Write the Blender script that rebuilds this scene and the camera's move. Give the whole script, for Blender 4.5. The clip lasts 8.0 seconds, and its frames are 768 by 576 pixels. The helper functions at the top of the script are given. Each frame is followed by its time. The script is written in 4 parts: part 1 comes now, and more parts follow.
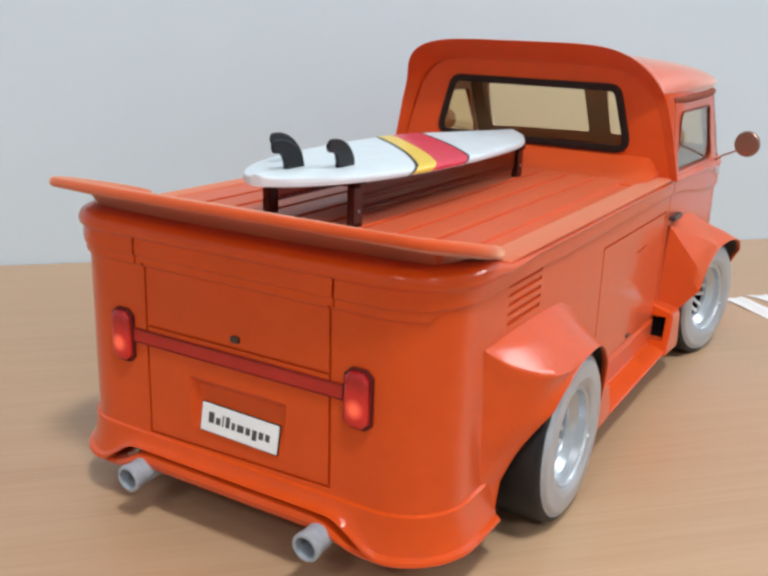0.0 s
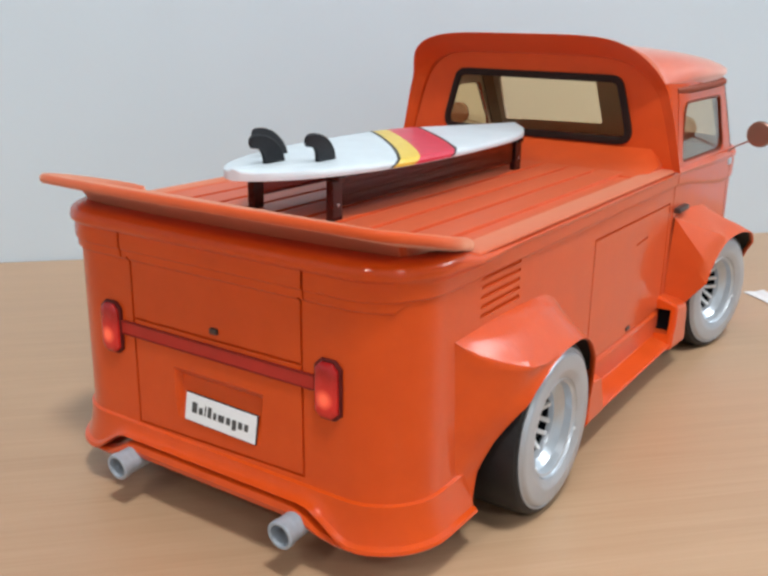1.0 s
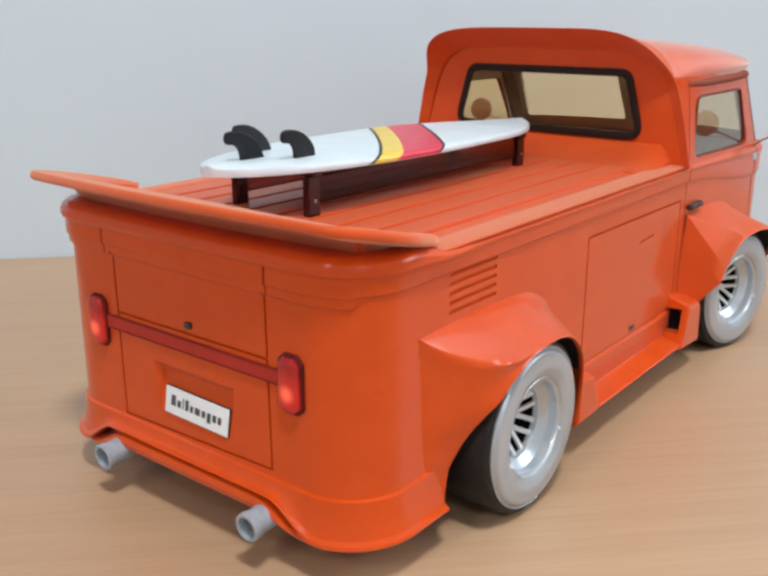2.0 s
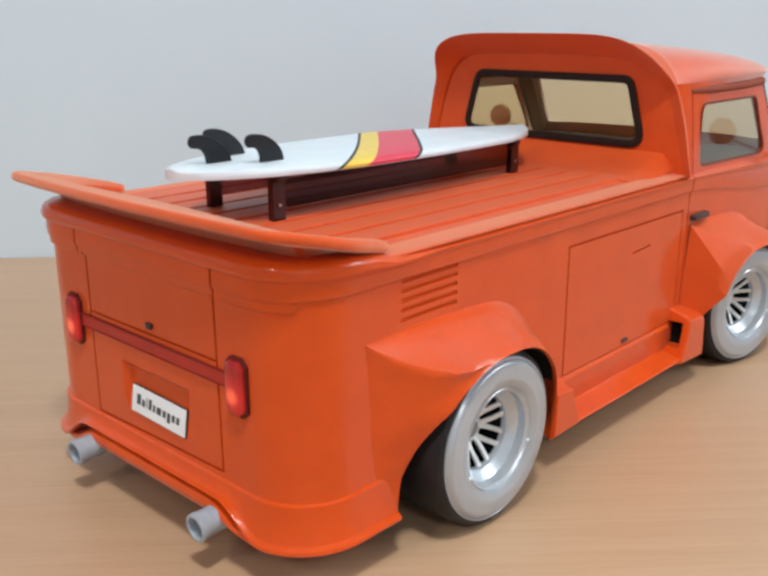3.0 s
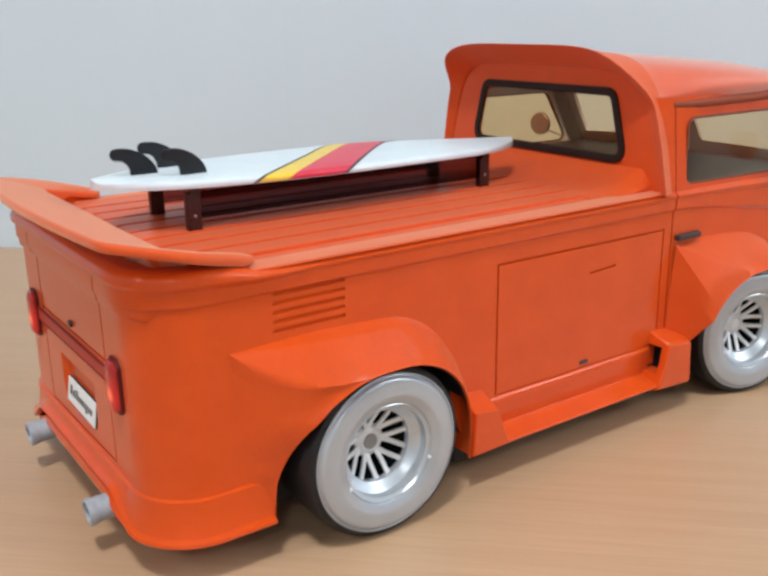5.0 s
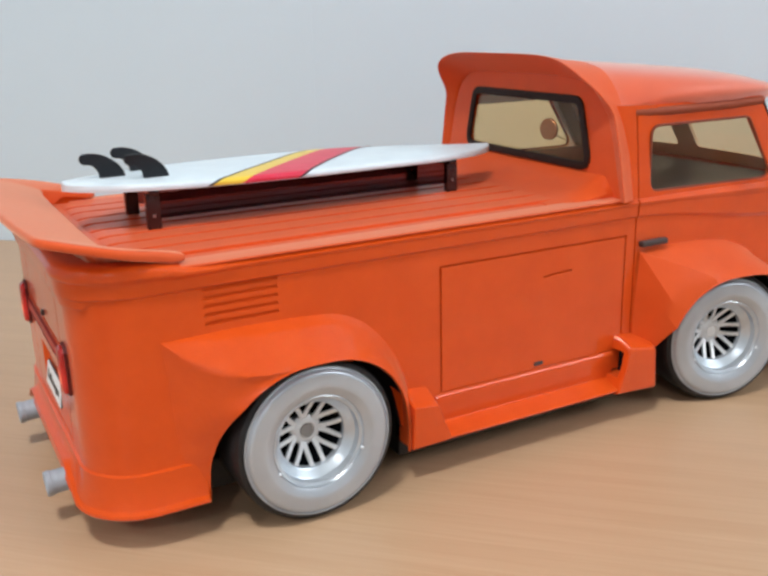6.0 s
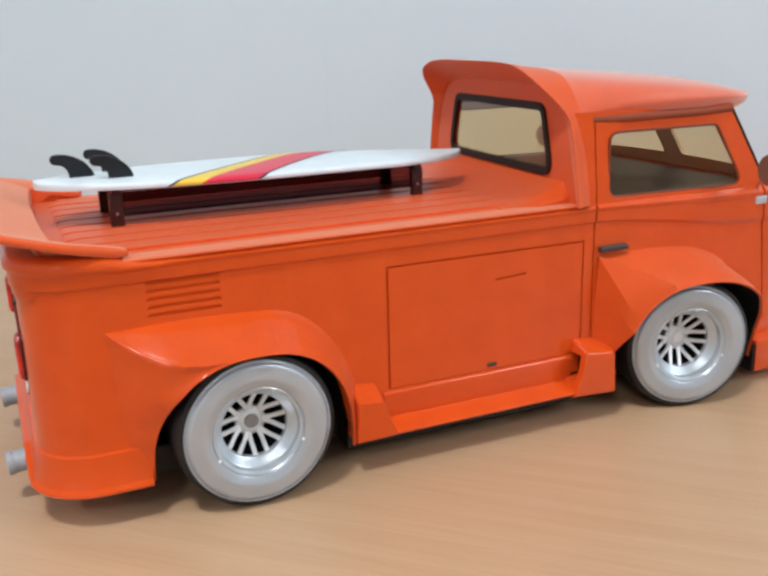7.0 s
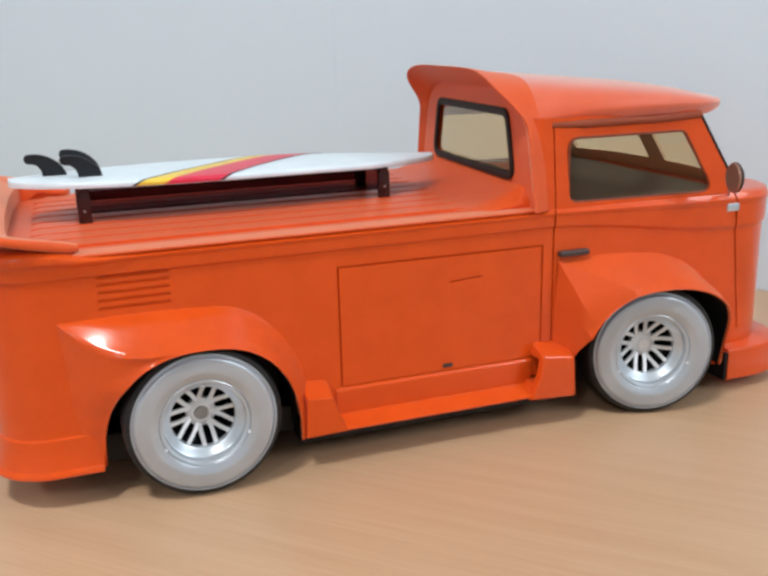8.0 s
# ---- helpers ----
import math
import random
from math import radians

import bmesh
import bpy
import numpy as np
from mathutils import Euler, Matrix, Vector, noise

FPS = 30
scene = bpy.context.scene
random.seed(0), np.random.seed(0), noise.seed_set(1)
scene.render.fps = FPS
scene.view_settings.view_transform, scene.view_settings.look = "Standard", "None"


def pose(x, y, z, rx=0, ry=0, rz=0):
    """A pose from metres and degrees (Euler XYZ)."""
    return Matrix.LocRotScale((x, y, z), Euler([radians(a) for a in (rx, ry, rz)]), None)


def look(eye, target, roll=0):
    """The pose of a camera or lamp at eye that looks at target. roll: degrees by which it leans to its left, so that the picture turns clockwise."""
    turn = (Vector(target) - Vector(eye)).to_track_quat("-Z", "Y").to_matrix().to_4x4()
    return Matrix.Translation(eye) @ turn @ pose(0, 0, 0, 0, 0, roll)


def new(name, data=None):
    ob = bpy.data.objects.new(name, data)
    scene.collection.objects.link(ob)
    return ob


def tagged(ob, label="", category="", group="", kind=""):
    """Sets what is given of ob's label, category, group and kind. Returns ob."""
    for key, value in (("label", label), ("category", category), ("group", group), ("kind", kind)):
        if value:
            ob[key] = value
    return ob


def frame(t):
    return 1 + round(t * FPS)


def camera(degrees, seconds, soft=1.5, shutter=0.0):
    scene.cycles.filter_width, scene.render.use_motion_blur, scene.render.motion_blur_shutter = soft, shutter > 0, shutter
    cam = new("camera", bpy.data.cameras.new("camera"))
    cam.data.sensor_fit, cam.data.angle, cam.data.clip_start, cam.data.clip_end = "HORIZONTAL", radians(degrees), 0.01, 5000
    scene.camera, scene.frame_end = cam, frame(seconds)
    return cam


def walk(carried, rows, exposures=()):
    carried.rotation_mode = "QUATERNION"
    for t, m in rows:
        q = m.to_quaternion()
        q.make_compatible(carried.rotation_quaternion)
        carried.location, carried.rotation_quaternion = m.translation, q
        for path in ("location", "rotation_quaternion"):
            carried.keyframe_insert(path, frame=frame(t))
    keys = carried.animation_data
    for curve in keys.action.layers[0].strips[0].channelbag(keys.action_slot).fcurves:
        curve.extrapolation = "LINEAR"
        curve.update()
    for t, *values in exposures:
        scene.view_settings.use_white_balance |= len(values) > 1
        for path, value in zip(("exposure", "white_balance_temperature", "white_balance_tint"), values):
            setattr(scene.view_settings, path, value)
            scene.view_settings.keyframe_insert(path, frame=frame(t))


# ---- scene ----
cam = camera(46.8, 8.0, soft=2.9)
PATH = [
    (0, (0.20281, -0.23440, 0.19245), (-0.01663, 0.13715, 0.06480), 1.974),
    (0.5, (0.21320, -0.23023, 0.19286), (-0.01412, 0.13606, 0.06382), 1.583),
    (1, (0.22768, -0.22302, 0.19270), (-0.01235, 0.13469, 0.06261), 0.871),
    (1.5, (0.24203, -0.21343, 0.19257), (-0.01174, 0.13413, 0.06103), 0.272),
    (3, (0.28724, -0.17363, 0.19183), (-0.00716, 0.14149, 0.06325), -0.087),
    (3.5, (0.30470, -0.15578, 0.19303), (-0.00467, 0.14491, 0.06506), -0.175),
    (4, (0.32344, -0.13503, 0.19544), (-0.00207, 0.14778, 0.06674), -0.406),
    (4.5, (0.34092, -0.11525, 0.19743), (0.00201, 0.15099, 0.06798), -0.612),
    (6, (0.41788, -0.04699, 0.20358), (0.03839, 0.15813, 0.07545), -1.484),
    (6.5, (0.43879, -0.02294, 0.20387), (0.04969, 0.16434, 0.07726), -1.572),
    (7, (0.45605, -0.00319, 0.20365), (0.06050, 0.17134, 0.07882), -1.555),
    (7.5, (0.47085, 0.01751, 0.20351), (0.06955, 0.17939, 0.08000), -1.478),
    (8, (0.48594, 0.04279, 0.20430), (0.07822, 0.18813, 0.08123), -1.476),
]
walk(cam, [(t, look(eye, target, roll)) for t, eye, target, roll in PATH])

# ---------------------------------------------------------------- light
ROOM_TURN = 46.4            # the wall behind the table, in degrees from the car's cross axis
TOP = -0.0026              # the desk top
WALL = 0.438                # distance of that wall from the car's tail
room = pose(0, 0, 0, 0, 0, ROOM_TURN)

world = bpy.data.worlds.new("world")
scene.world = world
world.use_nodes = True
world.node_tree.nodes["Background"].inputs[0].default_value = (0.75, 0.85, 1.0, 1)
world.node_tree.nodes["Background"].inputs[1].default_value = 0.15


def area_lamp(name, x, y, z, sx, sy, power, colour, rx=0, ry=0, rz=0):
    data = bpy.data.lights.new(name, "AREA")
    data.shape, data.size, data.size_y, data.energy, data.color = "RECTANGLE", sx, sy, power, colour
    lamp = new(name, data)
    lamp.matrix_world = room @ pose(x, y, z, rx, ry, rz)
    return lamp


for lx, ly, power, tone in ((0.1, -0.75, 20, (1.0, 0.99, 0.97)), (-1.3, -1.5, 12, (1.0, 0.985, 0.96)), (0.4, -2.3, 12.5, (0.98, 0.985, 0.98))):
    area_lamp("ceiling_lamp", lx, ly, 1.70, 0.22, 0.22, power, tone)
area_lamp("window_light", 2.395, -0.10, 1.30, 0.60, 1.00, 21, (0.93, 0.97, 1.0), 0, 90, 0)     # daylight in the window's opening


# ---------------------------------------------------------------- materials
def material(name, colour, rough=0.5, metal=0.0, coat=0.0, spec=0.5, veil=0.10, sheen=0.0, sheen_tint=(1.0, 0.72, 0.52)):
    m = bpy.data.materials.new(name)
    m.use_nodes = True
    b = m.node_tree.nodes["Principled BSDF"]
    b.inputs["Base Color"].default_value = (*colour, 1)
    b.inputs["Roughness"].default_value = rough
    b.inputs["Metallic"].default_value = metal
    b.inputs["Coat Weight"].default_value = coat
    b.inputs["Coat Roughness"].default_value = veil
    b.inputs["Coat IOR"].default_value = 1.44
    b.inputs["Sheen Weight"].default_value = sheen
    b.inputs["Sheen Roughness"].default_value = 0.5
    b.inputs["Sheen Tint"].default_value = (*sheen_tint, 1)
    b.inputs["Specular IOR Level"].default_value = spec
    return m


def node(m, kind, **inputs):
    n = m.node_tree.nodes.new(kind)
    for k, v in inputs.items():
        n.inputs[k.replace("_", " ")].default_value = v
    return n


def vary(m, dark, light, scale, detail=4.0, stretch=(1, 1, 1), bump=0.0, bump_scale=None, rough=None, distance=0.0005):
    """Mottles the base colour between two colours, with fine relief and uneven gloss."""
    t = m.node_tree
    b = t.nodes["Principled BSDF"]
    co = t.nodes.new("ShaderNodeTexCoord")
    mp = t.nodes.new("ShaderNodeMapping")
    mp.inputs["Scale"].default_value = stretch
    t.links.new(co.outputs["Object"], mp.inputs[0])
    nz = node(m, "ShaderNodeTexNoise", Scale=scale, Detail=detail, Roughness=0.6)
    t.links.new(mp.outputs[0], nz.inputs["Vector"])
    ramp = t.nodes.new("ShaderNodeValToRGB")
    ramp.color_ramp.elements[0].position, ramp.color_ramp.elements[0].color = 0.3, (*dark, 1)
    ramp.color_ramp.elements[1].position, ramp.color_ramp.elements[1].color = 0.72, (*light, 1)
    t.links.new(nz.outputs["Fac"], ramp.inputs[0])
    t.links.new(ramp.outputs[0], b.inputs["Base Color"])
    if rough:
        mr = t.nodes.new("ShaderNodeMapRange")
        mr.inputs["To Min"].default_value, mr.inputs["To Max"].default_value = rough
        t.links.new(nz.outputs["Fac"], mr.inputs["Value"])
        t.links.new(mr.outputs[0], b.inputs["Roughness"])
    if bump:
        n2 = node(m, "ShaderNodeTexNoise", Scale=bump_scale or scale * 6, Detail=3.0)
        t.links.new(mp.outputs[0], n2.inputs["Vector"])
        bp = t.nodes.new("ShaderNodeBump")
        bp.inputs["Strength"].default_value, bp.inputs["Distance"].default_value = bump, distance
        t.links.new(n2.outputs["Fac"], bp.inputs["Height"])
        t.links.new(bp.outputs[0], b.inputs["Normal"])
    return m


ORANGE = vary(material("orange_paint", (0.66, 0.077, 0.0065), 0.40, coat=0.82, spec=0.04, veil=0.12, sheen=0.07, sheen_tint=(1.0, 0.86, 0.78)), (0.64, 0.070, 0.0050), (0.70, 0.081, 0.0070), 60, rough=(0.28, 0.42), bump=0.14, bump_scale=160)
ORANGE_WAVY = vary(material("orange_hand_sprayed_paint", (0.66, 0.077, 0.0065), 0.40, coat=0.90, spec=0.04, veil=0.15, sheen=0.12), (0.64, 0.070, 0.0050), (0.70, 0.081, 0.0070), 60, rough=(0.28, 0.42), bump=0.75, bump_scale=95, distance=0.0012)
ORANGE_SATIN = vary(material("orange_satin_paint", (0.66, 0.077, 0.0065), 0.50, spec=0.25, sheen=0.8), (0.64, 0.070, 0.0050), (0.70, 0.081, 0.0070), 60, rough=(0.48, 0.62), bump=0.15, bump_scale=200)
ORANGE_HOOP = vary(material("orange_cab_paint", (0.66, 0.077, 0.0065), 0.45, spec=0.30, sheen=0.30), (0.64, 0.070, 0.0050), (0.70, 0.081, 0.0070), 60, rough=(0.40, 0.55), bump=0.12, bump_scale=200)
ORANGE_BED = vary(material("orange_bed_paint", (0.66, 0.077, 0.0065), 0.45, coat=0.34, veil=0.24, spec=0.25, sheen=0.24), (0.64, 0.070, 0.0050), (0.70, 0.081, 0.0070), 60, rough=(0.46, 0.60), bump=0.15, bump_scale=200)
ORANGE_ROOF = vary(material("orange_roof_paint", (0.66, 0.077, 0.0065), 0.55, coat=0.85, spec=0.35, veil=0.50, sheen=1.0, sheen_tint=(1.0, 0.90, 0.85)), (0.64, 0.070, 0.0050), (0.70, 0.081, 0.0070), 60, bump=0.12, bump_scale=150)
SEAM = material("panel_gap", (0.56, 0.062, 0.006), 0.7, spec=0.1)
RED_TRIM = vary(material("red_trim", (0.45, 0.02, 0.012), 0.4), (0.42, 0.017, 0.010), (0.50, 0.024, 0.015), 90, rough=(0.35, 0.5))
TRIM_EDGE = material("dark_red_edge", (0.21, 0.013, 0.009), 0.5, spec=0.3)
RED_LENS = vary(material("red_lens", (0.36, 0.008, 0.010), 0.25, coat=0.2), (0.28, 0.006, 0.007), (0.40, 0.011, 0.012), 160, bump=0.3, bump_scale=500)


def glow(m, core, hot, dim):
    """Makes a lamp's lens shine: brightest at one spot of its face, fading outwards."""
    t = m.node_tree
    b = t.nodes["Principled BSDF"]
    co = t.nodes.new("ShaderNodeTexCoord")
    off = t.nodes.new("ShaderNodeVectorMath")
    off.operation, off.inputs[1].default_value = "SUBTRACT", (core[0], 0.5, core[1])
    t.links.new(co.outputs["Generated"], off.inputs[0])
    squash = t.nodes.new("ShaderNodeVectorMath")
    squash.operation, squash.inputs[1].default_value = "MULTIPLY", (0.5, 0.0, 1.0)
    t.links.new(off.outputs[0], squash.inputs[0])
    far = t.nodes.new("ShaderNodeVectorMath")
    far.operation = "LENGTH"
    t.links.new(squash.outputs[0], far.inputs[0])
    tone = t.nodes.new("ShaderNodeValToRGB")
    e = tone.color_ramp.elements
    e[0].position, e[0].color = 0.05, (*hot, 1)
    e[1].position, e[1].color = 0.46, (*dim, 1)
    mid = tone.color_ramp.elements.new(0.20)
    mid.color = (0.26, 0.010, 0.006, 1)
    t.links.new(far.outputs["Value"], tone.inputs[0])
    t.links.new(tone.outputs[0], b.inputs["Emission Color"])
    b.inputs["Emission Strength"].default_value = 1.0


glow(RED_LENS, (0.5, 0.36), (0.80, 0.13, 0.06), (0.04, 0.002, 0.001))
BLACK = vary(material("black_plastic", (0.012, 0.012, 0.013), 0.5, spec=0.3), (0.009, 0.009, 0.010), (0.017, 0.017, 0.018), 120, rough=(0.35, 0.6))
RUBBER = vary(material("tyre_rubber", (0.014, 0.014, 0.016), 0.75, spec=0.3), (0.010, 0.010, 0.012), (0.020, 0.020, 0.021), 150, bump=0.25, bump_scale=700, rough=(0.45, 0.62))
GASKET = material("window_rubber", (0.020, 0.011, 0.009), 0.55, spec=0.2)
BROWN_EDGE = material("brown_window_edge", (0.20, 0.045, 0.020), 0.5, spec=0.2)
ROOF_SHADE = material("roof_edge_shade", (0.28, 0.062, 0.030), 0.6, spec=0.2)
POST = vary(material("brown_post_lining", (0.34, 0.24, 0.165), 0.6), (0.31, 0.215, 0.145), (0.37, 0.265, 0.185), 80)
LAMP_RIM = material("lamp_rim", (0.10, 0.012, 0.011), 0.5, spec=0.2)
RACK = vary(material("dark_maroon_plastic", (0.030, 0.006, 0.006), 0.22), (0.022, 0.005, 0.005), (0.040, 0.008, 0.008), 90, rough=(0.15, 0.3))
WHITEWALL = vary(material("whitewall_plastic", (0.45, 0.495, 0.55), 0.35, metal=0.45), (0.42, 0.465, 0.52), (0.48, 0.525, 0.58), 40, rough=(0.28, 0.34))
CHROME = vary(material("satin_silver", (0.60, 0.68, 0.75), 0.3, metal=1.0), (0.56, 0.64, 0.71), (0.65, 0.73, 0.80), 140, rough=(0.32, 0.44))
DEEP = material("matt_black", (0.006, 0.008, 0.011), 0.9, spec=0.1)
RIM = vary(material("silver_rim", (0.55, 0.61, 0.67), 0.3, metal=0.6), (0.52, 0.58, 0.64), (0.60, 0.66, 0.72), 140, rough=(0.26, 0.36))
SPOKE = vary(material("silver_spoke", (0.70, 0.73, 0.76), 0.42, metal=0.25), (0.70, 0.72, 0.74), (0.78, 0.80, 0.82), 140, rough=(0.3, 0.45))
PIPE = vary(material("grey_pipe_plastic", (0.36, 0.41, 0.47), 0.4), (0.30, 0.35, 0.41), (0.42, 0.48, 0.55), 200, rough=(0.35, 0.55), bump=0.2)
PLATE = vary(material("white_plate", (0.84, 0.88, 0.92), 0.4), (0.80, 0.85, 0.89), (0.87, 0.91, 0.95), 120)
BAR_INK = material("grey_ink", (0.07, 0.075, 0.08), 0.5)
INK = material("black_ink", (0.02, 0.02, 0.022), 0.5)
BOARD = vary(material("white_board", (0.67, 0.77, 0.84), 0.4), (0.63, 0.73, 0.80), (0.71, 0.81, 0.87), 70, rough=(0.3, 0.45), bump=0.12, bump_scale=160)
YELLOW = vary(material("yellow_stripe", (0.81, 0.59, 0.06), 0.32), (0.77, 0.54, 0.045), (0.85, 0.64, 0.08), 100)
CRIMSON = vary(material("crimson_stripe", (0.68, 0.028, 0.075), 0.35), (0.63, 0.022, 0.06), (0.73, 0.036, 0.09), 100)
FIN = vary(material("fin_plastic", (0.010, 0.013, 0.017), 0.5, spec=0.3), (0.008, 0.010, 0.013), (0.015, 0.018, 0.023), 200, bump=0.3, bump_scale=600)
CABIN = vary(material("cab_lining", (0.82, 0.72, 0.64), 0.6), (0.78, 0.68, 0.60), (0.86, 0.76, 0.68), 80)
TRAY = vary(material("dark_grey_plastic", (0.075, 0.066, 0.080), 0.5, spec=0.5), (0.062, 0.054, 0.066), (0.088, 0.077, 0.093), 60)
MIRROR = material("mirror_face", (0.38, 0.22, 0.175), 0.40, metal=0.65)
METAL = material("dull_metal", (0.45, 0.45, 0.46), 0.35, metal=0.9)
KNOB = material("dark_metal", (0.075, 0.060, 0.058), 0.42, metal=0.5)
HUB = material("hub_grey", (0.27, 0.27, 0.27), 0.5, metal=0.4)
PAPER = vary(material("paper", (0.82, 0.83, 0.84), 0.6), (0.78, 0.79, 0.81), (0.86, 0.87, 0.88), 60)
WALL_PAINT = vary(material("wall_paint", (0.66, 0.775, 0.87), 0.7), (0.645, 0.760, 0.855), (0.675, 0.790, 0.885), 3.0, bump=0.08, bump_scale=260)
ROOM_PAINT = vary(material("room_wall_paint", (0.72, 0.735, 0.75), 0.7), (0.70, 0.715, 0.73), (0.74, 0.755, 0.77), 3.0)
CEILING_PAINT = material("ceiling_paint", (0.8, 0.8, 0.79), 0.8)
FLOOR_PAINT = vary(material("floor_vinyl", (0.32, 0.29, 0.26), 0.5), (0.28, 0.25, 0.22), (0.36, 0.33, 0.30), 5)


def wood():
    m = material("beech_laminate", (0.6, 0.4, 0.25), 0.38)
    t = m.node_tree
    b = t.nodes["Principled BSDF"]
    co = t.nodes.new("ShaderNodeTexCoord")
    out = []
    for stretch, scale, detail in (((1.2, 26, 1), 3.0, 6.0), ((4, 150, 1), 4.0, 3.0), ((0.8, 2.5, 1), 2.0, 2.0)):
        mp = t.nodes.new("ShaderNodeMapping")
        mp.inputs["Scale"].default_value = stretch
        t.links.new(co.outputs["Object"], mp.inputs[0])
        nz = node(m, "ShaderNodeTexNoise", Scale=scale, Detail=detail, Roughness=0.6, Distortion=0.4)
        t.links.new(mp.outputs[0], nz.inputs["Vector"])
        out.append(nz.outputs["Fac"])
    total = None
    for k, fac in zip((0.45, 0.3, 0.25), out):
        mul = t.nodes.new("ShaderNodeMath")
        mul.operation = "MULTIPLY_ADD"
        mul.inputs[1].default_value = k
        t.links.new(fac, mul.inputs[0])
        if total:
            t.links.new(total, mul.inputs[2])
        else:
            mul.inputs[2].default_value = 0
        total = mul.outputs[0]
    ramp = t.nodes.new("ShaderNodeValToRGB")
    e = ramp.color_ramp.elements
    e[0].position, e[0].color = 0.33, (0.47, 0.295, 0.172, 1)
    e[1].position, e[1].color = 0.66, (0.57, 0.38, 0.24, 1)
    t.links.new(total, ramp.inputs[0])
    t.links.new(ramp.outputs[0], b.inputs["Base Color"])
    bp = t.nodes.new("ShaderNodeBump")
    bp.inputs["Strength"].default_value, bp.inputs["Distance"].default_value = 0.08, 0.0003
    t.links.new(out[1], bp.inputs["Height"])
    t.links.new(bp.outputs[0], b.inputs["Normal"])
    mr = t.nodes.new("ShaderNodeMapRange")
    mr.inputs["To Min"].default_value, mr.inputs["To Max"].default_value = 0.3, 0.48
    t.links.new(out[0], mr.inputs["Value"])
    t.links.new(mr.outputs[0], b.inputs["Roughness"])
    return m


WOOD = wood()


def tinted_glass(name, tint):
    m = bpy.data.materials.new(name)
    m.use_nodes = True
    t = m.node_tree
    t.nodes.clear()
    out = t.nodes.new("ShaderNodeOutputMaterial")
    clear = t.nodes.new("ShaderNodeBsdfTransparent")
    clear.inputs[0].default_value = (*tint, 1)
    gloss = t.nodes.new("ShaderNodeBsdfGlossy")
    gloss.inputs["Roughness"].default_value = 0.06
    face = t.nodes.new("ShaderNodeLayerWeight")
    face.inputs["Blend"].default_value = 0.5
    fres = t.nodes.new("ShaderNodeMath")
    fres.operation = "POWER"
    fres.inputs[1].default_value = 3.5
    t.links.new(face.outputs["Facing"], fres.inputs[0])
    mix = t.nodes.new("ShaderNodeMixShader")
    t.links.new(fres.outputs[0], mix.inputs[0])
    t.links.new(clear.outputs[0], mix.inputs[1])
    t.links.new(gloss.outputs[0], mix.inputs[2])
    t.links.new(mix.outputs[0], out.inputs[0])
    return m


GLASS = tinted_glass("amber_window", (0.968, 0.885, 0.740))
SMOKED = tinted_glass("smoked_maroon_plastic", (0.41, 0.30, 0.32))


# ---------------------------------------------------------------- mesh helpers
SOFT = {}                   # how far the shading of each mesh is smoothed, in degrees


def finish(me, mats, smooth=35):
    SOFT[me.name] = smooth
    for m in mats if isinstance(mats, (list, tuple)) else [mats]:
        me.materials.append(m)
    if smooth:
        me.polygons.foreach_set("use_smooth", [True] * len(me.polygons))
        me.set_sharp_from_angle(angle=radians(smooth))
    me.update()
    return me


def solid(name, verts, faces, mats, parent=None, label="", smooth=35):
    me = bpy.data.meshes.new(name)
    me.from_pydata([tuple(v) for v in verts], [], faces)
    bm = bmesh.new()
    bm.from_mesh(me)
    bmesh.ops.remove_doubles(bm, verts=bm.verts, dist=1e-7)
    bmesh.ops.recalc_face_normals(bm, faces=bm.faces)
    bm.to_mesh(me)
    bm.free()
    ob = new(name, finish(me, mats, smooth))
    if parent:
        ob.parent = parent
    return tagged(ob, label)


def part(name, bm, mats, parent=None, label="", smooth=35):
    """Links a bmesh as one mesh object under a thing or a part."""
    me = bpy.data.meshes.new(name)
    bmesh.ops.recalc_face_normals(bm, faces=bm.faces)
    bm.to_mesh(me)
    bm.free()
    ob = new(name, finish(me, mats, smooth))
    if parent:
        ob.parent = parent
    return tagged(ob, label)


def thing(name, label, category, group="", m=None):
    ob = new(name)
    ob.empty_display_size = 0.02
    if m:
        ob.matrix_world = m
    return tagged(ob, label, category, group)


def block(x0, x1, y0, y1, z0, z1, r=0.0, seg=2, m=None, bm=None):
    """A box with rounded edges, as a bmesh."""
    one = bmesh.new()
    bmesh.ops.create_cube(one, size=1)
    for v in one.verts:
        v.co = Vector((x0 + (v.co.x + 0.5) * (x1 - x0), y0 + (v.co.y + 0.5) * (y1 - y0), z0 + (v.co.z + 0.5) * (z1 - z0)))
    if r:
        bmesh.ops.bevel(one, geom=list(one.edges), offset=r, segments=seg, profile=0.5, affect="EDGES")
    if m:
        bmesh.ops.transform(one, matrix=m, verts=one.verts)
    if bm is None:
        return one
    me = bpy.data.meshes.new("tmp")
    one.to_mesh(me)
    one.free()
    bm.from_mesh(me)
    bpy.data.meshes.remove(me)
    return bm


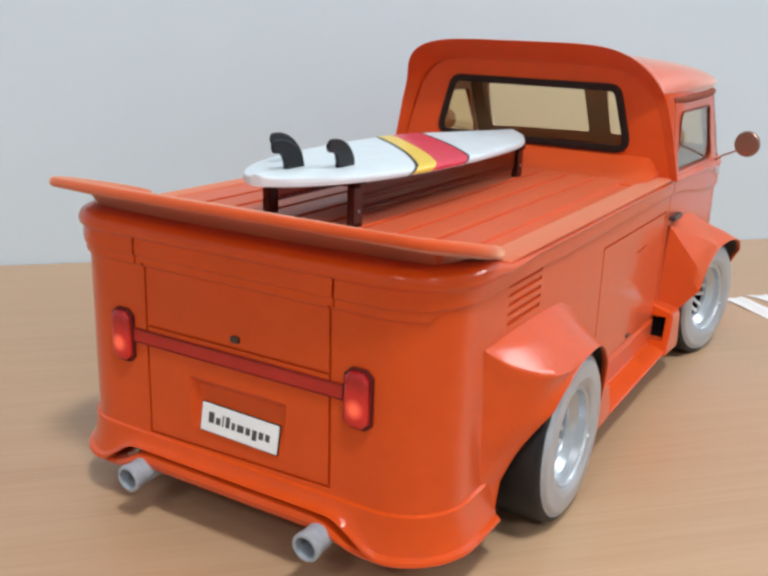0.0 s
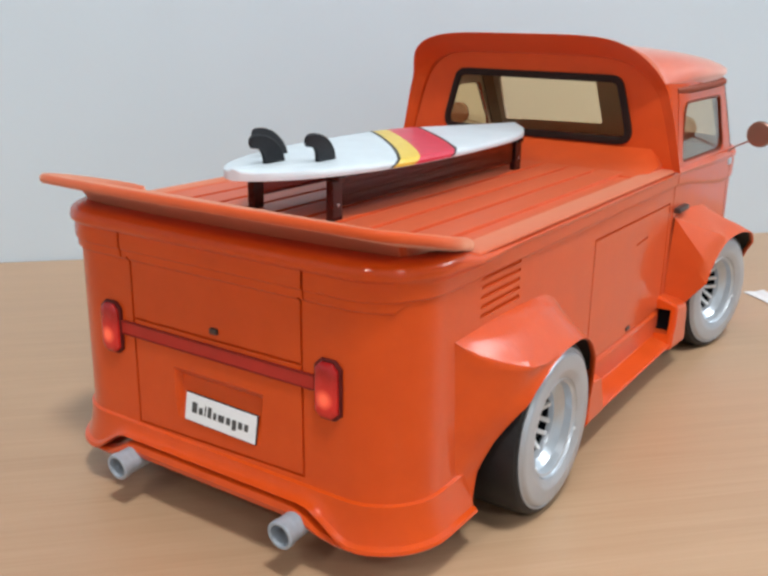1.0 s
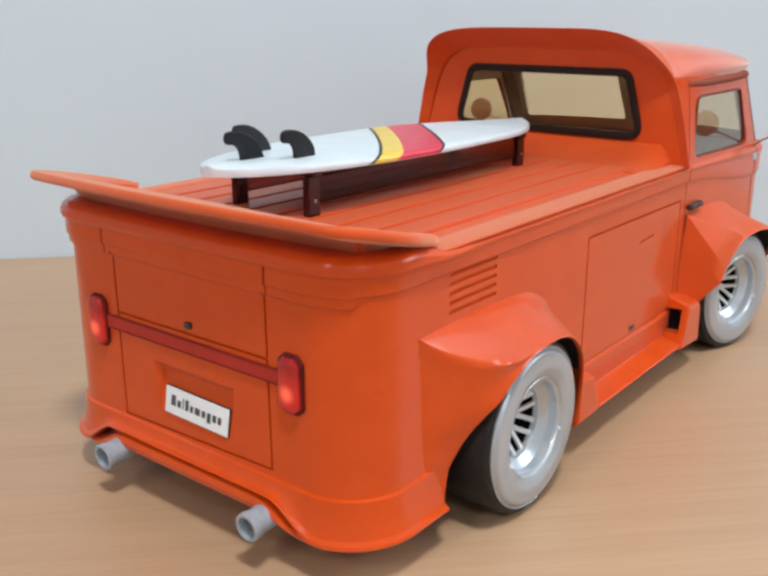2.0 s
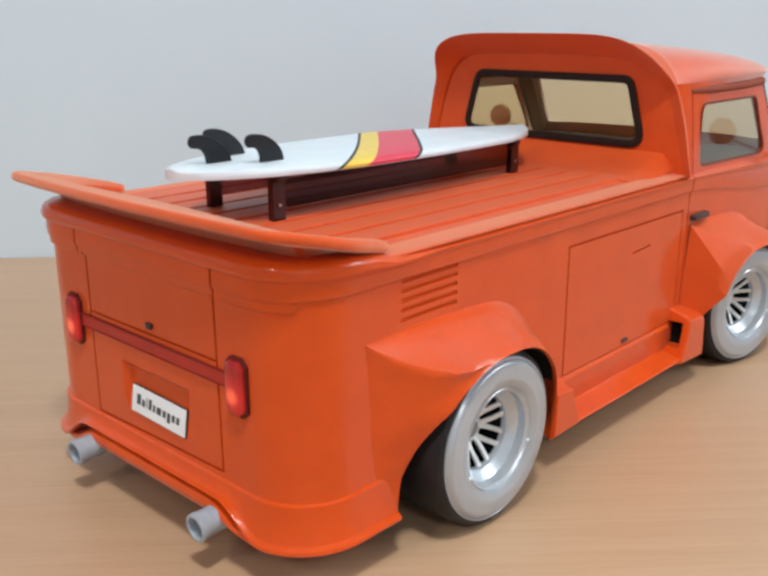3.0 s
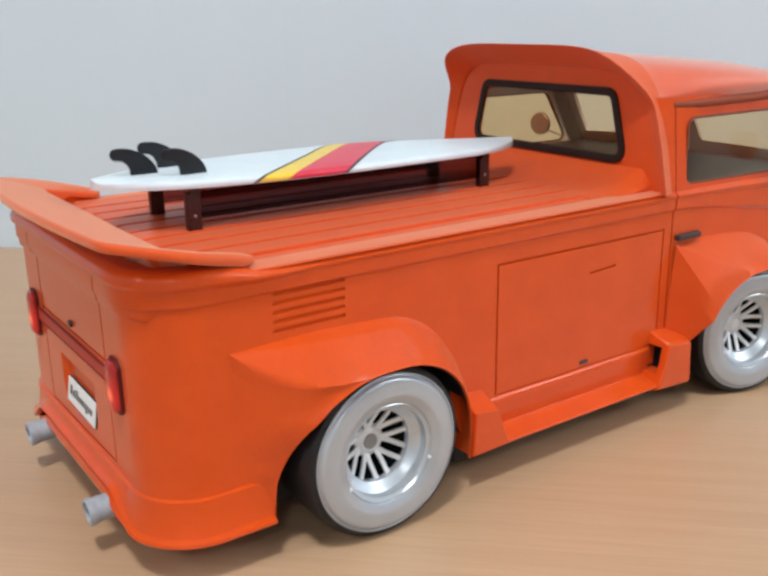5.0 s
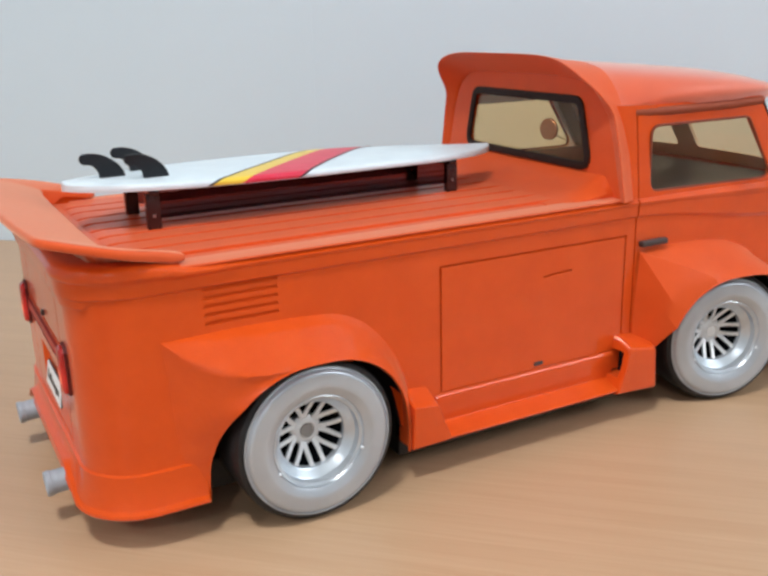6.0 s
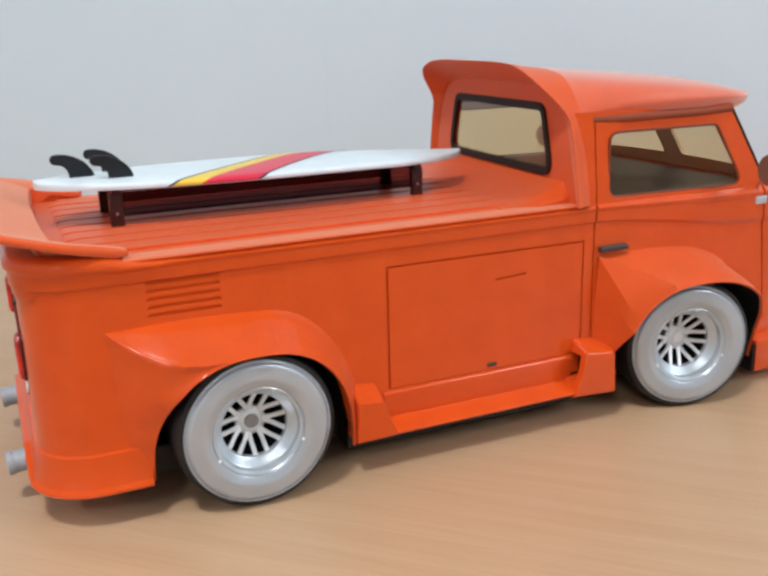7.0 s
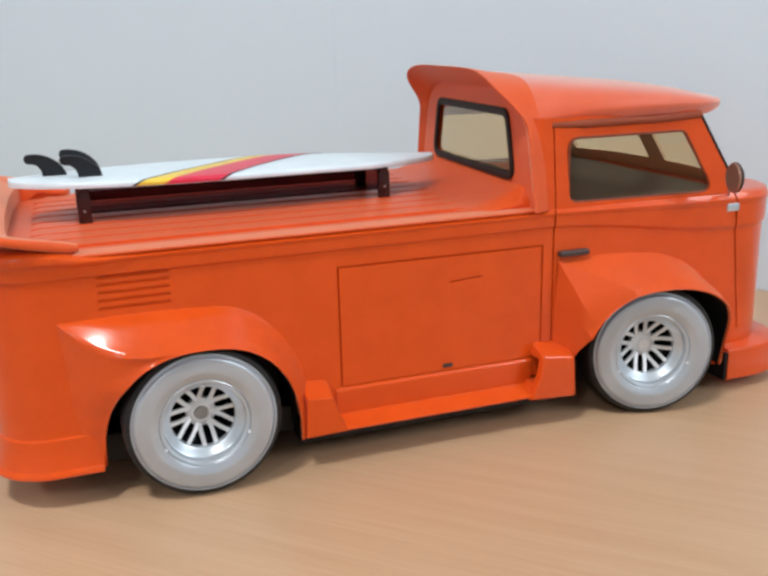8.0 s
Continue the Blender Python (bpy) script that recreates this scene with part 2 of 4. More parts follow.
def loft(rings, caps=(True, True), closed=True):
    """Verts and faces of a skin through rings of equal length."""
    n = len(rings[0])
    verts = [p for ring in rings for p in ring]
    faces = []
    for k in range(len(rings) - 1):
        for i in range(n if closed else n - 1):
            j = (i + 1) % n
            faces.append((k * n + i, k * n + j, (k + 1) * n + j, (k + 1) * n + i))
    if caps[0]:
        faces.append(tuple(range(n)))
    if caps[1]:
        faces.append(tuple(reversed(range((len(rings) - 1) * n, len(rings) * n))))
    return verts, faces


def lathe(profile, n=64):
    """Verts and faces of a profile (along x, radius) turned about the x axis."""
    rings = [[(x, r * math.cos(2 * math.pi * i / n), r * math.sin(2 * math.pi * i / n)) for i in range(n)] for x, r in profile]
    return loft(rings, (False, False))


def tube(points, r, n=10):
    """A round bar along points, as verts and faces."""
    rings = []
    pts = [Vector(p) for p in points]
    for k, p in enumerate(pts):
        d = (pts[min(k + 1, len(pts) - 1)] - pts[max(k - 1, 0)]).normalized()
        q = d.to_track_quat("Z", "Y").to_matrix()
        rings.append([p + q @ Vector((r * math.cos(2 * math.pi * i / n), r * math.sin(2 * math.pi * i / n), 0)) for i in range(n)])
    return loft(rings)


def smoothstep(a, b, x):
    t = min(1, max(0, (x - a) / (b - a)))
    return t * t * (3 - 2 * t)


def lerp_table(table, x):
    """Straight interpolation in rows (x, value...)."""
    for a, b in zip(table, table[1:]):
        if x <= b[0]:
            t = max(0.0, (x - a[0]) / (b[0] - a[0]))
            return [p + (q - p) * t for p, q in zip(a[1:], b[1:])]
    return list(table[-1][1:])


def rounded(poly, r, seg=5):
    """A 2D polygon with rounded corners."""
    out = []
    n = len(poly)
    for i in range(n):
        p, a, b = Vector(poly[i]), Vector(poly[i - 1]), Vector(poly[(i + 1) % n])
        u, v = (a - p).normalized(), (b - p).normalized()
        half = math.acos(max(-1, min(1, u.dot(v)))) / 2
        cut = min(r / math.tan(half), 0.45 * min((a - p).length, (b - p).length))
        p0, p1 = p + u * cut, p + v * cut
        for k in range(seg + 1):
            t = k / seg
            out.append(tuple(p0 * (1 - t) ** 2 + p * 2 * t * (1 - t) + p1 * t * t))
    return out


def prism(poly, axis, a, b):
    """Verts and faces of a 2D polygon drawn out along an axis from a to b. The polygon lies in the other two axes, in order."""
    def at(p, s):
        return {"x": (s, p[0], p[1]), "y": (p[0], s, p[1]), "z": (p[0], p[1], s)}[axis]
    return loft([[at(p, a) for p in poly], [at(p, b) for p in poly]])


def carve(ob, *cuts):
    """Takes solids (name, verts, faces, material) out of ob; the cut faces take the cutter's material."""
    made = []
    for verts, faces, mat in cuts:
        c = solid("cutter", verts, faces, mat, smooth=0)
        mod = ob.modifiers.new("cut", "BOOLEAN")
        mod.operation, mod.solver, mod.object, mod.material_mode = "DIFFERENCE", "EXACT", c, "TRANSFER"
        made.append(c)
    dg = bpy.context.evaluated_depsgraph_get()
    me = bpy.data.meshes.new_from_object(ob.evaluated_get(dg))
    ob.modifiers.clear()
    ob.data = me
    me.set_sharp_from_angle(angle=radians(35))
    for c in made:
        bpy.data.objects.remove(c)
    return ob


def boxcut(x0, x1, y0, y1, z0, z1, mat):
    return (*prism([(y0, z0), (y1, z0), (y1, z1), (y0, z1)], "x", x0, x1), mat)


# ---------------------------------------------------------------- room
def room_part(name, x0, x1, y0, y1, z0, z1, mat, r=0.0):
    ob = part(name, block(x0, x1, y0, y1, z0, z1, r), mat, smooth=0)
    ob.matrix_world = room
    return tagged(ob, kind="structure")


SEAM_X = -0.0155              # a faint upright joint in the wall
wall_back = room_part("wall_back", -2.4, 2.4, WALL, WALL + 0.1, -0.75, 1.75, WALL_PAINT)
wall_back.matrix_world = Matrix()
carve(wall_back, (*prism([(SEAM_X - 0.0009, WALL - 0.01), (SEAM_X + 0.0009, WALL - 0.01), (SEAM_X + 0.0004, WALL + 0.0002), (SEAM_X - 0.0004, WALL + 0.0002)], "z", -0.8, 1.8), WALL_PAINT))
wall_back.matrix_world = room
room_part("wall_front", -2.4, 2.4, -3.1, -3.0, -0.75, 1.75, ROOM_PAINT)
room_part("wall_left", -2.5, -2.4, -3.0, WALL, -0.75, 1.75, ROOM_PAINT)
wall_right = room_part("wall_right", 2.4, 2.5, -3.0, WALL, -0.75, 1.75, ROOM_PAINT)
wall_right.matrix_world = Matrix()
carve(wall_right, boxcut(2.3, 2.6, -0.60, 0.40, 1.00, 1.60, ROOM_PAINT))
wall_right.matrix_world = room
room_part("ceiling", -2.5, 2.5, -3.1, WALL + 0.1, 1.75, 1.85, CEILING_PAINT)
room_part("floor", -2.5, 2.5, -3.1, WALL + 0.1, -0.85, -0.75, FLOOR_PAINT)

table = thing("table", "beech laminate desk pushed against a pale wall", "table", m=room)
part("tabletop", block(-0.9, 0.9, WALL - 0.80, WALL - 0.001, TOP - 0.025, TOP, 0.002), WOOD, table)
for lx in (-0.85, 0.82):
    for ly in (WALL - 0.76, WALL - 0.07):
        part("leg", block(lx, lx + 0.03, ly, ly + 0.03, -0.75, TOP - 0.025, 0.003), METAL, table)

# ---------------------------------------------------------------- the toy pickup
car = thing("toy_pickup", "glossy orange toy pickup truck with flared wheel arches on a desk", "toy truck")
WIDE = 0.0868               # half the width of the sides
NOSE = 0.436


def plan(off=0.0, z=0.0):
    """The body's outline seen from above, drawn outwards by off."""
    pts = []
    rr, rf = 0.024, 0.032

    def arc(cx, cy, r, a0, a1, n):
        for i in range(n):
            a = radians(a0 + (a1 - a0) * i / (n - 1))
            pts.append((cx + (r + off) * math.cos(a), cy + (r + off) * math.sin(a)))
    n = 44
    for i in range(n):
        pts.append((-(WIDE - rr) + 2 * (WIDE - rr) * i / n, -off))
    arc(WIDE - rr, rr, rr, -90, 0, 12)
    for i in range(1, 40):
        pts.append((WIDE + off, rr + (NOSE - rf - rr) * i / 40))
    arc(WIDE - rf, NOSE - rf, rf, 0, 90, 14)
    for i in range(1, 12):
        pts.append(((WIDE - rf) * (1 - 2 * i / 12), NOSE + off))
    arc(-(WIDE - rf), NOSE - rf, rf, 90, 180, 14)
    for i in range(1, 40):
        pts.append((-WIDE - off, NOSE - rf - (NOSE - rf - rr) * i / 40))
    arc(-(WIDE - rr), rr, rr, 180, 270, 12)
    return pts


def hem(x, y):
    """The height of the body's lower edge: raised in the middle of the tail, low at its corners."""
    if y < 0.03:
        t = smoothstep(0.046, 0.070, abs(x))
        return 0.0262 * (1 - t) + 0.0138 * t
    if y < 0.06:
        return 0.0138
    return 0.024 - 0.012 * smoothstep(0.37, 0.38, y)


SEAM_Z = 0.0312
rings = []
for frac, off in ((0.55, -0.003), (0.04, -0.0025), (0.0, 0.0030), (0.01, 0.0050), (0.06, 0.0057), (0.13, 0.0053), (0.19, 0.0036), (0.4, 0.0024), (0.7, 0.0016), (1.0, 0.0013)):
    ring = []
    for (x, y), (x0, y0) in zip(plan(off), plan(0)):
        f = 1 - smoothstep(0.130, 0.146, y) * (off > 0)             # the flange runs round the tail only
        x, y = x0 + (x - x0) * f, y0 + (y - y0) * f
        ring.append((x, y, hem(x, y) + (SEAM_Z - hem(x, y)) * frac))
    rings.append(ring)
LOWER = ((0.0318, 0.0002), (0.034, 0), (0.05, 0), (0.07, 0), (0.09, 0), (0.1000, 0))
TAIL_RIM = ((0.1013, 0.0002), (0.1019, 0.0012), (0.1026, 0.0014), (0.1052, 0.0015), (0.1056, 0.0021), (0.1063, 0.0023), (0.1098, 0.0024), (0.1110, 0.0025), (0.1115, 0.0040), (0.1121, 0.0047), (0.1130, 0.0048),
            (0.1138, 0.0042), (0.1146, 0.0026), (0.1150, -0.0006), (0.1152, -0.0060))
SIDE_RIM = ((0.1035, 0), (0.1046, 0), (0.1051, 0), (0.1054, 0.0002), (0.1059, 0.0011), (0.1066, 0.0014), (0.1100, 0.0015), (0.1114, 0.0015), (0.1118, 0.0016), (0.1122, 0.0021), (0.1132, 0.0023),
            (0.1138, 0.0014), (0.1146, 0.0006), (0.1150, -0.0016), (0.1152, -0.0060))
for (zt, ot), (zs, off) in zip(LOWER + TAIL_RIM, LOWER + SIDE_RIM):
    ring = []
    for (xt, yt), (xs, ys), (x0, y0) in zip(plan(ot), plan(off), plan(0)):
        f = smoothstep(0.0060, 0.0082, y0) if zt < 0.111 else smoothstep(0.030, 0.075, y0)     # the band steps up past the tail's corners, the bead fades out along the sides
        x, y, z = xt + (xs - xt) * f, yt + (ys - yt) * f, zt + (zs - zt) * f
        roll = (1 - smoothstep(0.025, 0.05, y0)) * smoothstep(0.109, 0.115, z)     # the tail's upper edge is fuller and rounder
        size = math.hypot(x, y - 0.1)
        bow = (z - 0.060) / 0.0451 if z < 0.1051 else (0.1150 - z) / 0.0099          # along the door the shoulder's lower edge curves down
        z -= 0.0120 * smoothstep(0.275, 0.400, y0) * max(0.0, bow)
        ring.append((x - 0.0016 * roll * (x / size), y - 0.0016 * roll * ((y - 0.1) / size), z + 0.0044 * roll))
    rings.append(ring)
rings.append([(x, y, 0.1148) for x, y in plan(-0.0075)])
body = solid("body", *loft(rings), ORANGE, car, "glossy orange painted bodywork")

REAR_WHEEL, FRONT_WHEEL = 0.0905, 0.3340
ARCHES = {"rear": (0.0915, 0.0470), "front": (0.3380, 0.0515)}


def arch(which, phi, grow=0.0):
    """A point (y, z) on the edge of a wheel opening; phi runs from 180 at its rear foot to 0 at its front foot."""
    cy, half = ARCHES[which]
    c, s = math.cos(radians(phi)), math.sin(radians(phi))
    p = 2 / 2.4
    return cy + (half + grow) * math.copysign(abs(c) ** p, c), 0.015 + (0.057 + grow) * abs(s) ** p


def arch_poly(which, grow):
    return [arch(which, a, grow) for a in range(180, -1, -9)] + [(ARCHES[which][0] + ARCHES[which][1] + grow, -0.01), (ARCHES[which][0] - ARCHES[which][1] - grow, -0.01)]


cuts = []
for which in ARCHES:
    for side in (1, -1):
        cuts.append((*prism(arch_poly(which, 0.0), "x", side * 0.048, side * 0.12), BLACK))
D = 0.0008                  # depth of the panel gaps
G = 0.00055                 # half their width


def gap_side(y0, z0, y1, z1, g=G):
    """A panel gap in the side that the camera passes."""
    if abs(y1 - y0) > abs(z1 - z0):
        poly = [(y0, z0 - g), (y1, z1 - g), (y1, z1 + g), (y0, z0 + g)]
    else:
        poly = [(y0 - g, z0), (y0 + g, z0), (y1 + g, z1), (y1 - g, z1)]
    return (*prism(poly, "x", WIDE - D, WIDE + 0.01), SEAM)


def gap_tail(x0, z0, x1, z1, g=G, d=D):
    if abs(x1 - x0) > abs(z1 - z0):
        poly = [(x0, z0 - g), (x1, z1 - g), (x1, z1 + g), (x0, z0 + g)]
    else:
        poly = [(x0 - g, z0), (x0 + g, z0), (x1 + g, z1), (x1 - g, z1)]
    return (*prism(poly, "y", -0.01, d), SEAM)


# side flap
cuts += [gap_side(0.1615, 0.0345, 0.1615, 0.0972), gap_side(0.1611, 0.0968, 0.2744, 0.0962), gap_side(0.2740, 0.0345, 0.2740, 0.0966), gap_side(0.1611, 0.0350, 0.2744, 0.0350, 0.0003)]
cuts += [gap_side(0.2210, 0.0828, 0.2390, 0.0838, 0.0005)]
# door
cuts += [gap_side(0.2805, 0.0330, 0.2805, 0.1145), gap_side(0.4060, 0.0330, 0.3960, 0.1145)]
# tailgate
cuts += [gap_tail(-0.0420, 0.0320, -0.0420, 0.1030), gap_tail(0.0445, 0.0340, 0.0440, 0.1025), gap_tail(-0.0424, 0.0325, 0.0449, 0.0345)]
cuts += [gap_tail(-0.0424, 0.0775, 0.0446, 0.0775), gap_tail(-0.0455, 0.1020, -0.0455, 0.1125, G, D - 0.0017), gap_tail(0.0462, 0.1020, 0.0462, 0.1125, G, D - 0.0017)]
carve(body, *cuts)
# number-plate recess and cooling slots
recess = loft([[(-0.0215, -0.002, 0.0635), (0.0265, -0.002, 0.0635), (0.0265, -0.002, 0.0400), (-0.0215, -0.002, 0.0400)],
               [(-0.0190, 0.0036, 0.0580), (0.0240, 0.0036, 0.0580), (0.0240, 0.0002, 0.0410), (-0.0190, 0.0002, 0.0410)]])
slots = []
for k in range(5):
    z = 0.1048 - k * 0.0036
    slots.append((*prism([(0.0500, z - 0.0009), (0.0820, z - 0.0009), (0.0815, z + 0.0006), (0.0505, z + 0.0006)], "x", WIDE - 0.0005, WIDE + 0.01), SEAM))
carve(body, (*recess, ORANGE), *slots)

for which in ARCHES:
    for side in (1, -1):
        inner = [arch(which, a, -0.0006) for a in range(180, -1, -9)]
        verts, faces = loft([[(side * x, y, z) for y, z in inner] for x in (0.049, 0.0845)], (False, False), closed=False)
        n = len(inner)
        faces.append(tuple(range(n)))
        solid("wheel_well", verts, faces, BLACK, car, "black inner wheel well")
part("chassis", block(-0.072, 0.072, 0.03, 0.40, 0.0085, 0.0235, 0.002), BLACK, car, "black chassis plate under the body")
# added between the axles to keep light off the desk below
part("under_shade_block", block(-0.0845, 0.0845, 0.1390, 0.2860, 0.0060, 0.0170, 0.002), BLACK, car, "black block added to deepen the shade under the car")

# bed cover with its ribs
bed = part("bed_cover", block(-0.079, 0.079, 0.012, 0.2715, 0.1120, 0.1156, 0.0008), ORANGE_BED, car, "ribbed orange cover of the load bed")
for k in range(9):
    x = -0.0640 + 0.0160 * k
    w = 0.0067
    a, b = 0.022, 0.256
    low, top = 0.1146, 0.1170
    prof = [(-w - 0.0002, low), (-w, top - 0.0002), (-w + 0.0002, top), (w - 0.0002, top), (w, top - 0.0002), (w + 0.0002, low)]
    rr = [[(x + u * s, y, low + (z - low) * h) for u, z in prof] for y, s, h in ((a, 0.9, 0.1), (a + 0.003, 0.97, 0.8), (a + 0.007, 1, 1), (b - 0.009, 1, 1), (b - 0.003, 0.95, 0.6), (b, 0.9, 0.1))]
    solid("rib", *loft(rr), ORANGE_BED, bed)

# rails along the bed
for side in (1, -1):
    prof = [(0.0772, 0.1135), (0.0772, 0.1156), (0.0784, 0.1162), (0.0872, 0.1160), (0.0887, 0.1157), (0.0890, 0.1152), (0.0888, 0.1148), (0.0850, 0.1147)]
    solid("bed_rail", *loft([[(side * x, y, z) for x, z in prof] for y in (0.030, 0.035, 0.10, 0.20, 0.2700)]), ORANGE_SATIN, car)

# ---- flared wheel arches
def along_line(pts, n):
    """n points at even steps along a line of corners."""
    pts = [Vector(p) for p in pts]
    far = [0.0]
    for p, q in zip(pts, pts[1:]):
        far.append(far[-1] + (q - p).length)
    out = []
    for k in range(n):
        d = far[-1] * k / (n - 1)
        i = max(j for j in range(len(pts) - 1) if far[j] <= d + 1e-12)
        out.append(pts[i].lerp(pts[i + 1], min(1, (d - far[i]) / (far[i + 1] - far[i]))))
    return out


LIP = {"rear": [(0, 0.0888), (12, 0.0898), (26, 0.0950), (46, 0.1045), (64, 0.1062), (90, 0.1060), (140, 0.1030), (180, 0.0975)],
       "front": [(0, 0.0895), (16, 0.0955), (32, 0.1065), (52, 0.1078), (76, 0.1098), (90, 0.1118), (112, 0.1150), (132, 0.1138), (150, 0.1072), (165, 0.1000), (180, 0.0950)]}
# where each flare springs from the side, from its rear point forwards
ROOTS = {"rear": [(0.0868, 0.0312, 0.0860), (0.0868, 0.0406, 0.0864), (0.0868, 0.0625, 0.0871), (0.0868, 0.0865, 0.0865), (0.0868, 0.1085, 0.0856), (0.0868, 0.1196, 0.0812), (0.0868, 0.1292, 0.0719), (0.0868, 0.1370, 0.0605), (0.0868, 0.1440, 0.0440), (0.0868, 0.1475, 0.0150)],
         "front": [(0.0868, 0.2835, 0.0868), (0.0868, 0.2990, 0.0884), (0.0868, 0.3172, 0.0882), (0.0868, 0.3458, 0.0859), (0.0868, 0.3661, 0.0786), (0.0868, 0.3790, 0.0669), (0.0867, 0.3862, 0.0559), (0.0866, 0.3930, 0.0399), (0.0863, 0.3975, 0.0150)]}


def flare(which, side):
    """A flared arch: a rear face swells out of the side to the wheel opening; a ridge parts it from the swelling upper face."""
    rear = which == "rear"

    def lip(mark):
        y, z = arch(which, 180 - mark, -0.0005)
        return Vector((lerp_table(LIP[which], mark)[0], y, z))
    m = 16
    merge, fold = (80, 0) if rear else (72, 40)
    root = ROOTS[which]
    tip = Vector(root[0])
    if rear:
        ridge = along_line([tip + Vector((0.0004, 0, 0)), (0.0900, 0.0352, 0.0818), (0.0934, 0.0394, 0.0780), (0.0990, 0.0478, 0.0745), (0.1034, 0.0550, 0.0727), (0.1056, 0.0612, 0.0716), (0.1064, 0.0690, 0.0708), lip(merge)], m)
        foot = Vector((0.0866, 0.0290, 0.0140))
    else:
        ridge = along_line([tip + Vector((0.0010, 0, 0)), (0.0990, 0.2995, 0.0800), (0.1068, 0.3130, 0.0744), (0.1090, 0.3172, 0.0720), lip(merge)], m)
        crease = along_line([tip + Vector((0.0010, 0, 0)), (0.1040, 0.2908, 0.0640), lip(fold)], m)
        foot = Vector((0.0866, 0.2812, 0.0300))
    marks = list(range(0, 181, 4))
    grid = []                                                   # the rear face, row by row from its foot to the ridge
    low = [k for k in marks if k <= merge]
    for mark in low:
        row = []
        b = lip(mark)
        v = mark / merge
        if rear:
            a = foot.lerp(tip, v)
            a.x -= 0.0022 * math.sin(math.pi * v) ** 0.5
            for k in range(m):
                w = k / (m - 1)
                p = a.lerp(b, w)
                p.x = a.x + (b.x - a.x) * w ** 2.0
                last = tip.lerp(lip(merge), w)
                last.x = tip.x + (lip(merge).x - tip.x) * w ** 2.0
                row.append(p + (ridge[k] - last) * v ** 1.7)
        else:
            edge = [(foot.lerp(tip, v_)).lerp(b, k / (m - 1)) for v_ in [min(1, mark / fold)] for k in range(m)]
            if mark <= fold:
                t = mark / fold
                straight = [tip.lerp(lip(fold), k / (m - 1)) for k in range(m)]
                row = [p + (c - q) * t ** 3 for p, c, q in zip(edge, crease, straight)]
            else:
                t = (mark - fold) / (merge - fold)
                row = [c.lerp(r, t) for c, r in zip(crease, ridge)]
                bend = lip(mark) - crease[-1].lerp(ridge[-1], t)
                row = [p + bend * (k / (m - 1)) ** 3 for k, p in enumerate(row)]
        row[-1] = b
        grid.append(row)
    verts, faces = loft(grid, (False, False), closed=False)
    # the upper face, from the ridge and the opening's edge up to its root on the side
    outer = grid[-1] + [lip(k) for k in marks if k > merge]
    n = len(outer)
    inner = along_line(root, 4 * n)
    for step in range(10 if rear else 60):                      # no hard corners where it springs from the side
        inner = inner[:1] + [(p + q * 2 + r) / 4 for p, q, r in zip(inner, inner[1:], inner[2:])] + inner[-1:]
    share = [0.0]
    for p, q in zip(outer, outer[1:]):
        share.append(share[-1] + (q - p).length)
    cols = []
    for i, o in enumerate(outer):
        f = share[i] / share[-1]
        f = f + (0.16 if rear else 0.10) * math.sin(math.pi * f) ** 2 * (1 - f)
        at = min(4 * n - 2, int(f * (4 * n - 1)))
        r = inner[at].lerp(inner[at + 1], f * (4 * n - 1) - at)
        r.x -= 0.0010
        swell = 0.0018 * math.sin(math.pi * min(1, f * 1.5)) if rear else 0.0012 * smoothstep(0.1, 0.4, f)
        col = []
        for k in range(13):
            w = k / 12
            p = r.lerp(o, w)
            p += Vector((0.60, 0, 0.78)) * swell * (math.sin(math.pi / 2 * min(1, w / 0.45)) * min(1, (1 - w) / 0.55) if rear else 4 * w * (1 - w) * (0.4 + 0.6 * w))
            if i >= len(grid[-1]) - 6:                          # over the wheel the edge is rubbed round
                p += Vector((0.5, 0, 0.8)) * 0.0011 * math.sin(math.pi * w ** 2.2) * smoothstep(len(grid[-1]) - 6, len(grid[-1]) + 12, i)
            col.append(p)
        col[-1] = o
        cols.append(col)
    for step in range(8):                                       # the paint flows over the joints
        cols = [cols[0]] + [[q[0]] + [(p[k] + q[k] * 2 + r[k]) / 4 for k in range(1, 12)] + [q[12]] for p, q, r in zip(cols, cols[1:], cols[2:])] + [cols[-1]]
    v2, f2 = loft(cols, (False, False), closed=False)
    faces += [tuple(i + len(verts) for i in q) for q in f2]
    verts = verts + v2
    # the rolled edge of the opening
    rim = []
    for mark in marks:
        b = lip(mark)
        to_hub = Vector((0, ARCHES[which][0] - b.y, 0.03 - b.z)).normalized()
        rim.append([b, b + Vector((0.0005, 0, 0)) + to_hub * 0.0006, b + Vector((-0.0006, 0, 0)) + to_hub * 0.0012, b + Vector((-0.0022, 0, 0)) + to_hub * 0.0002])
    v3, f3 = loft(rim, (False, False), closed=False)
    faces += [tuple(i + len(verts) for i in q) for q in f3]
    verts = verts + v3
    ob = solid("wheel_flare", [(side * p.x, p.y, p.z) for p in verts], faces, ORANGE_WAVY if rear else ORANGE_HOOP, car, "angular orange flared wheel arch", 75 if rear else 22)
    # black strip behind the edge, in place of the shade inside the flare
    back = []
    for mark in marks:
        if rear and mark > 152:
            break
        b = lip(mark)
        to_hub = Vector((0, ARCHES[which][0] - b.y, 0.03 - b.z)).normalized()
        q = b + Vector((-0.0021, 0, 0)) + to_hub * 0.0002
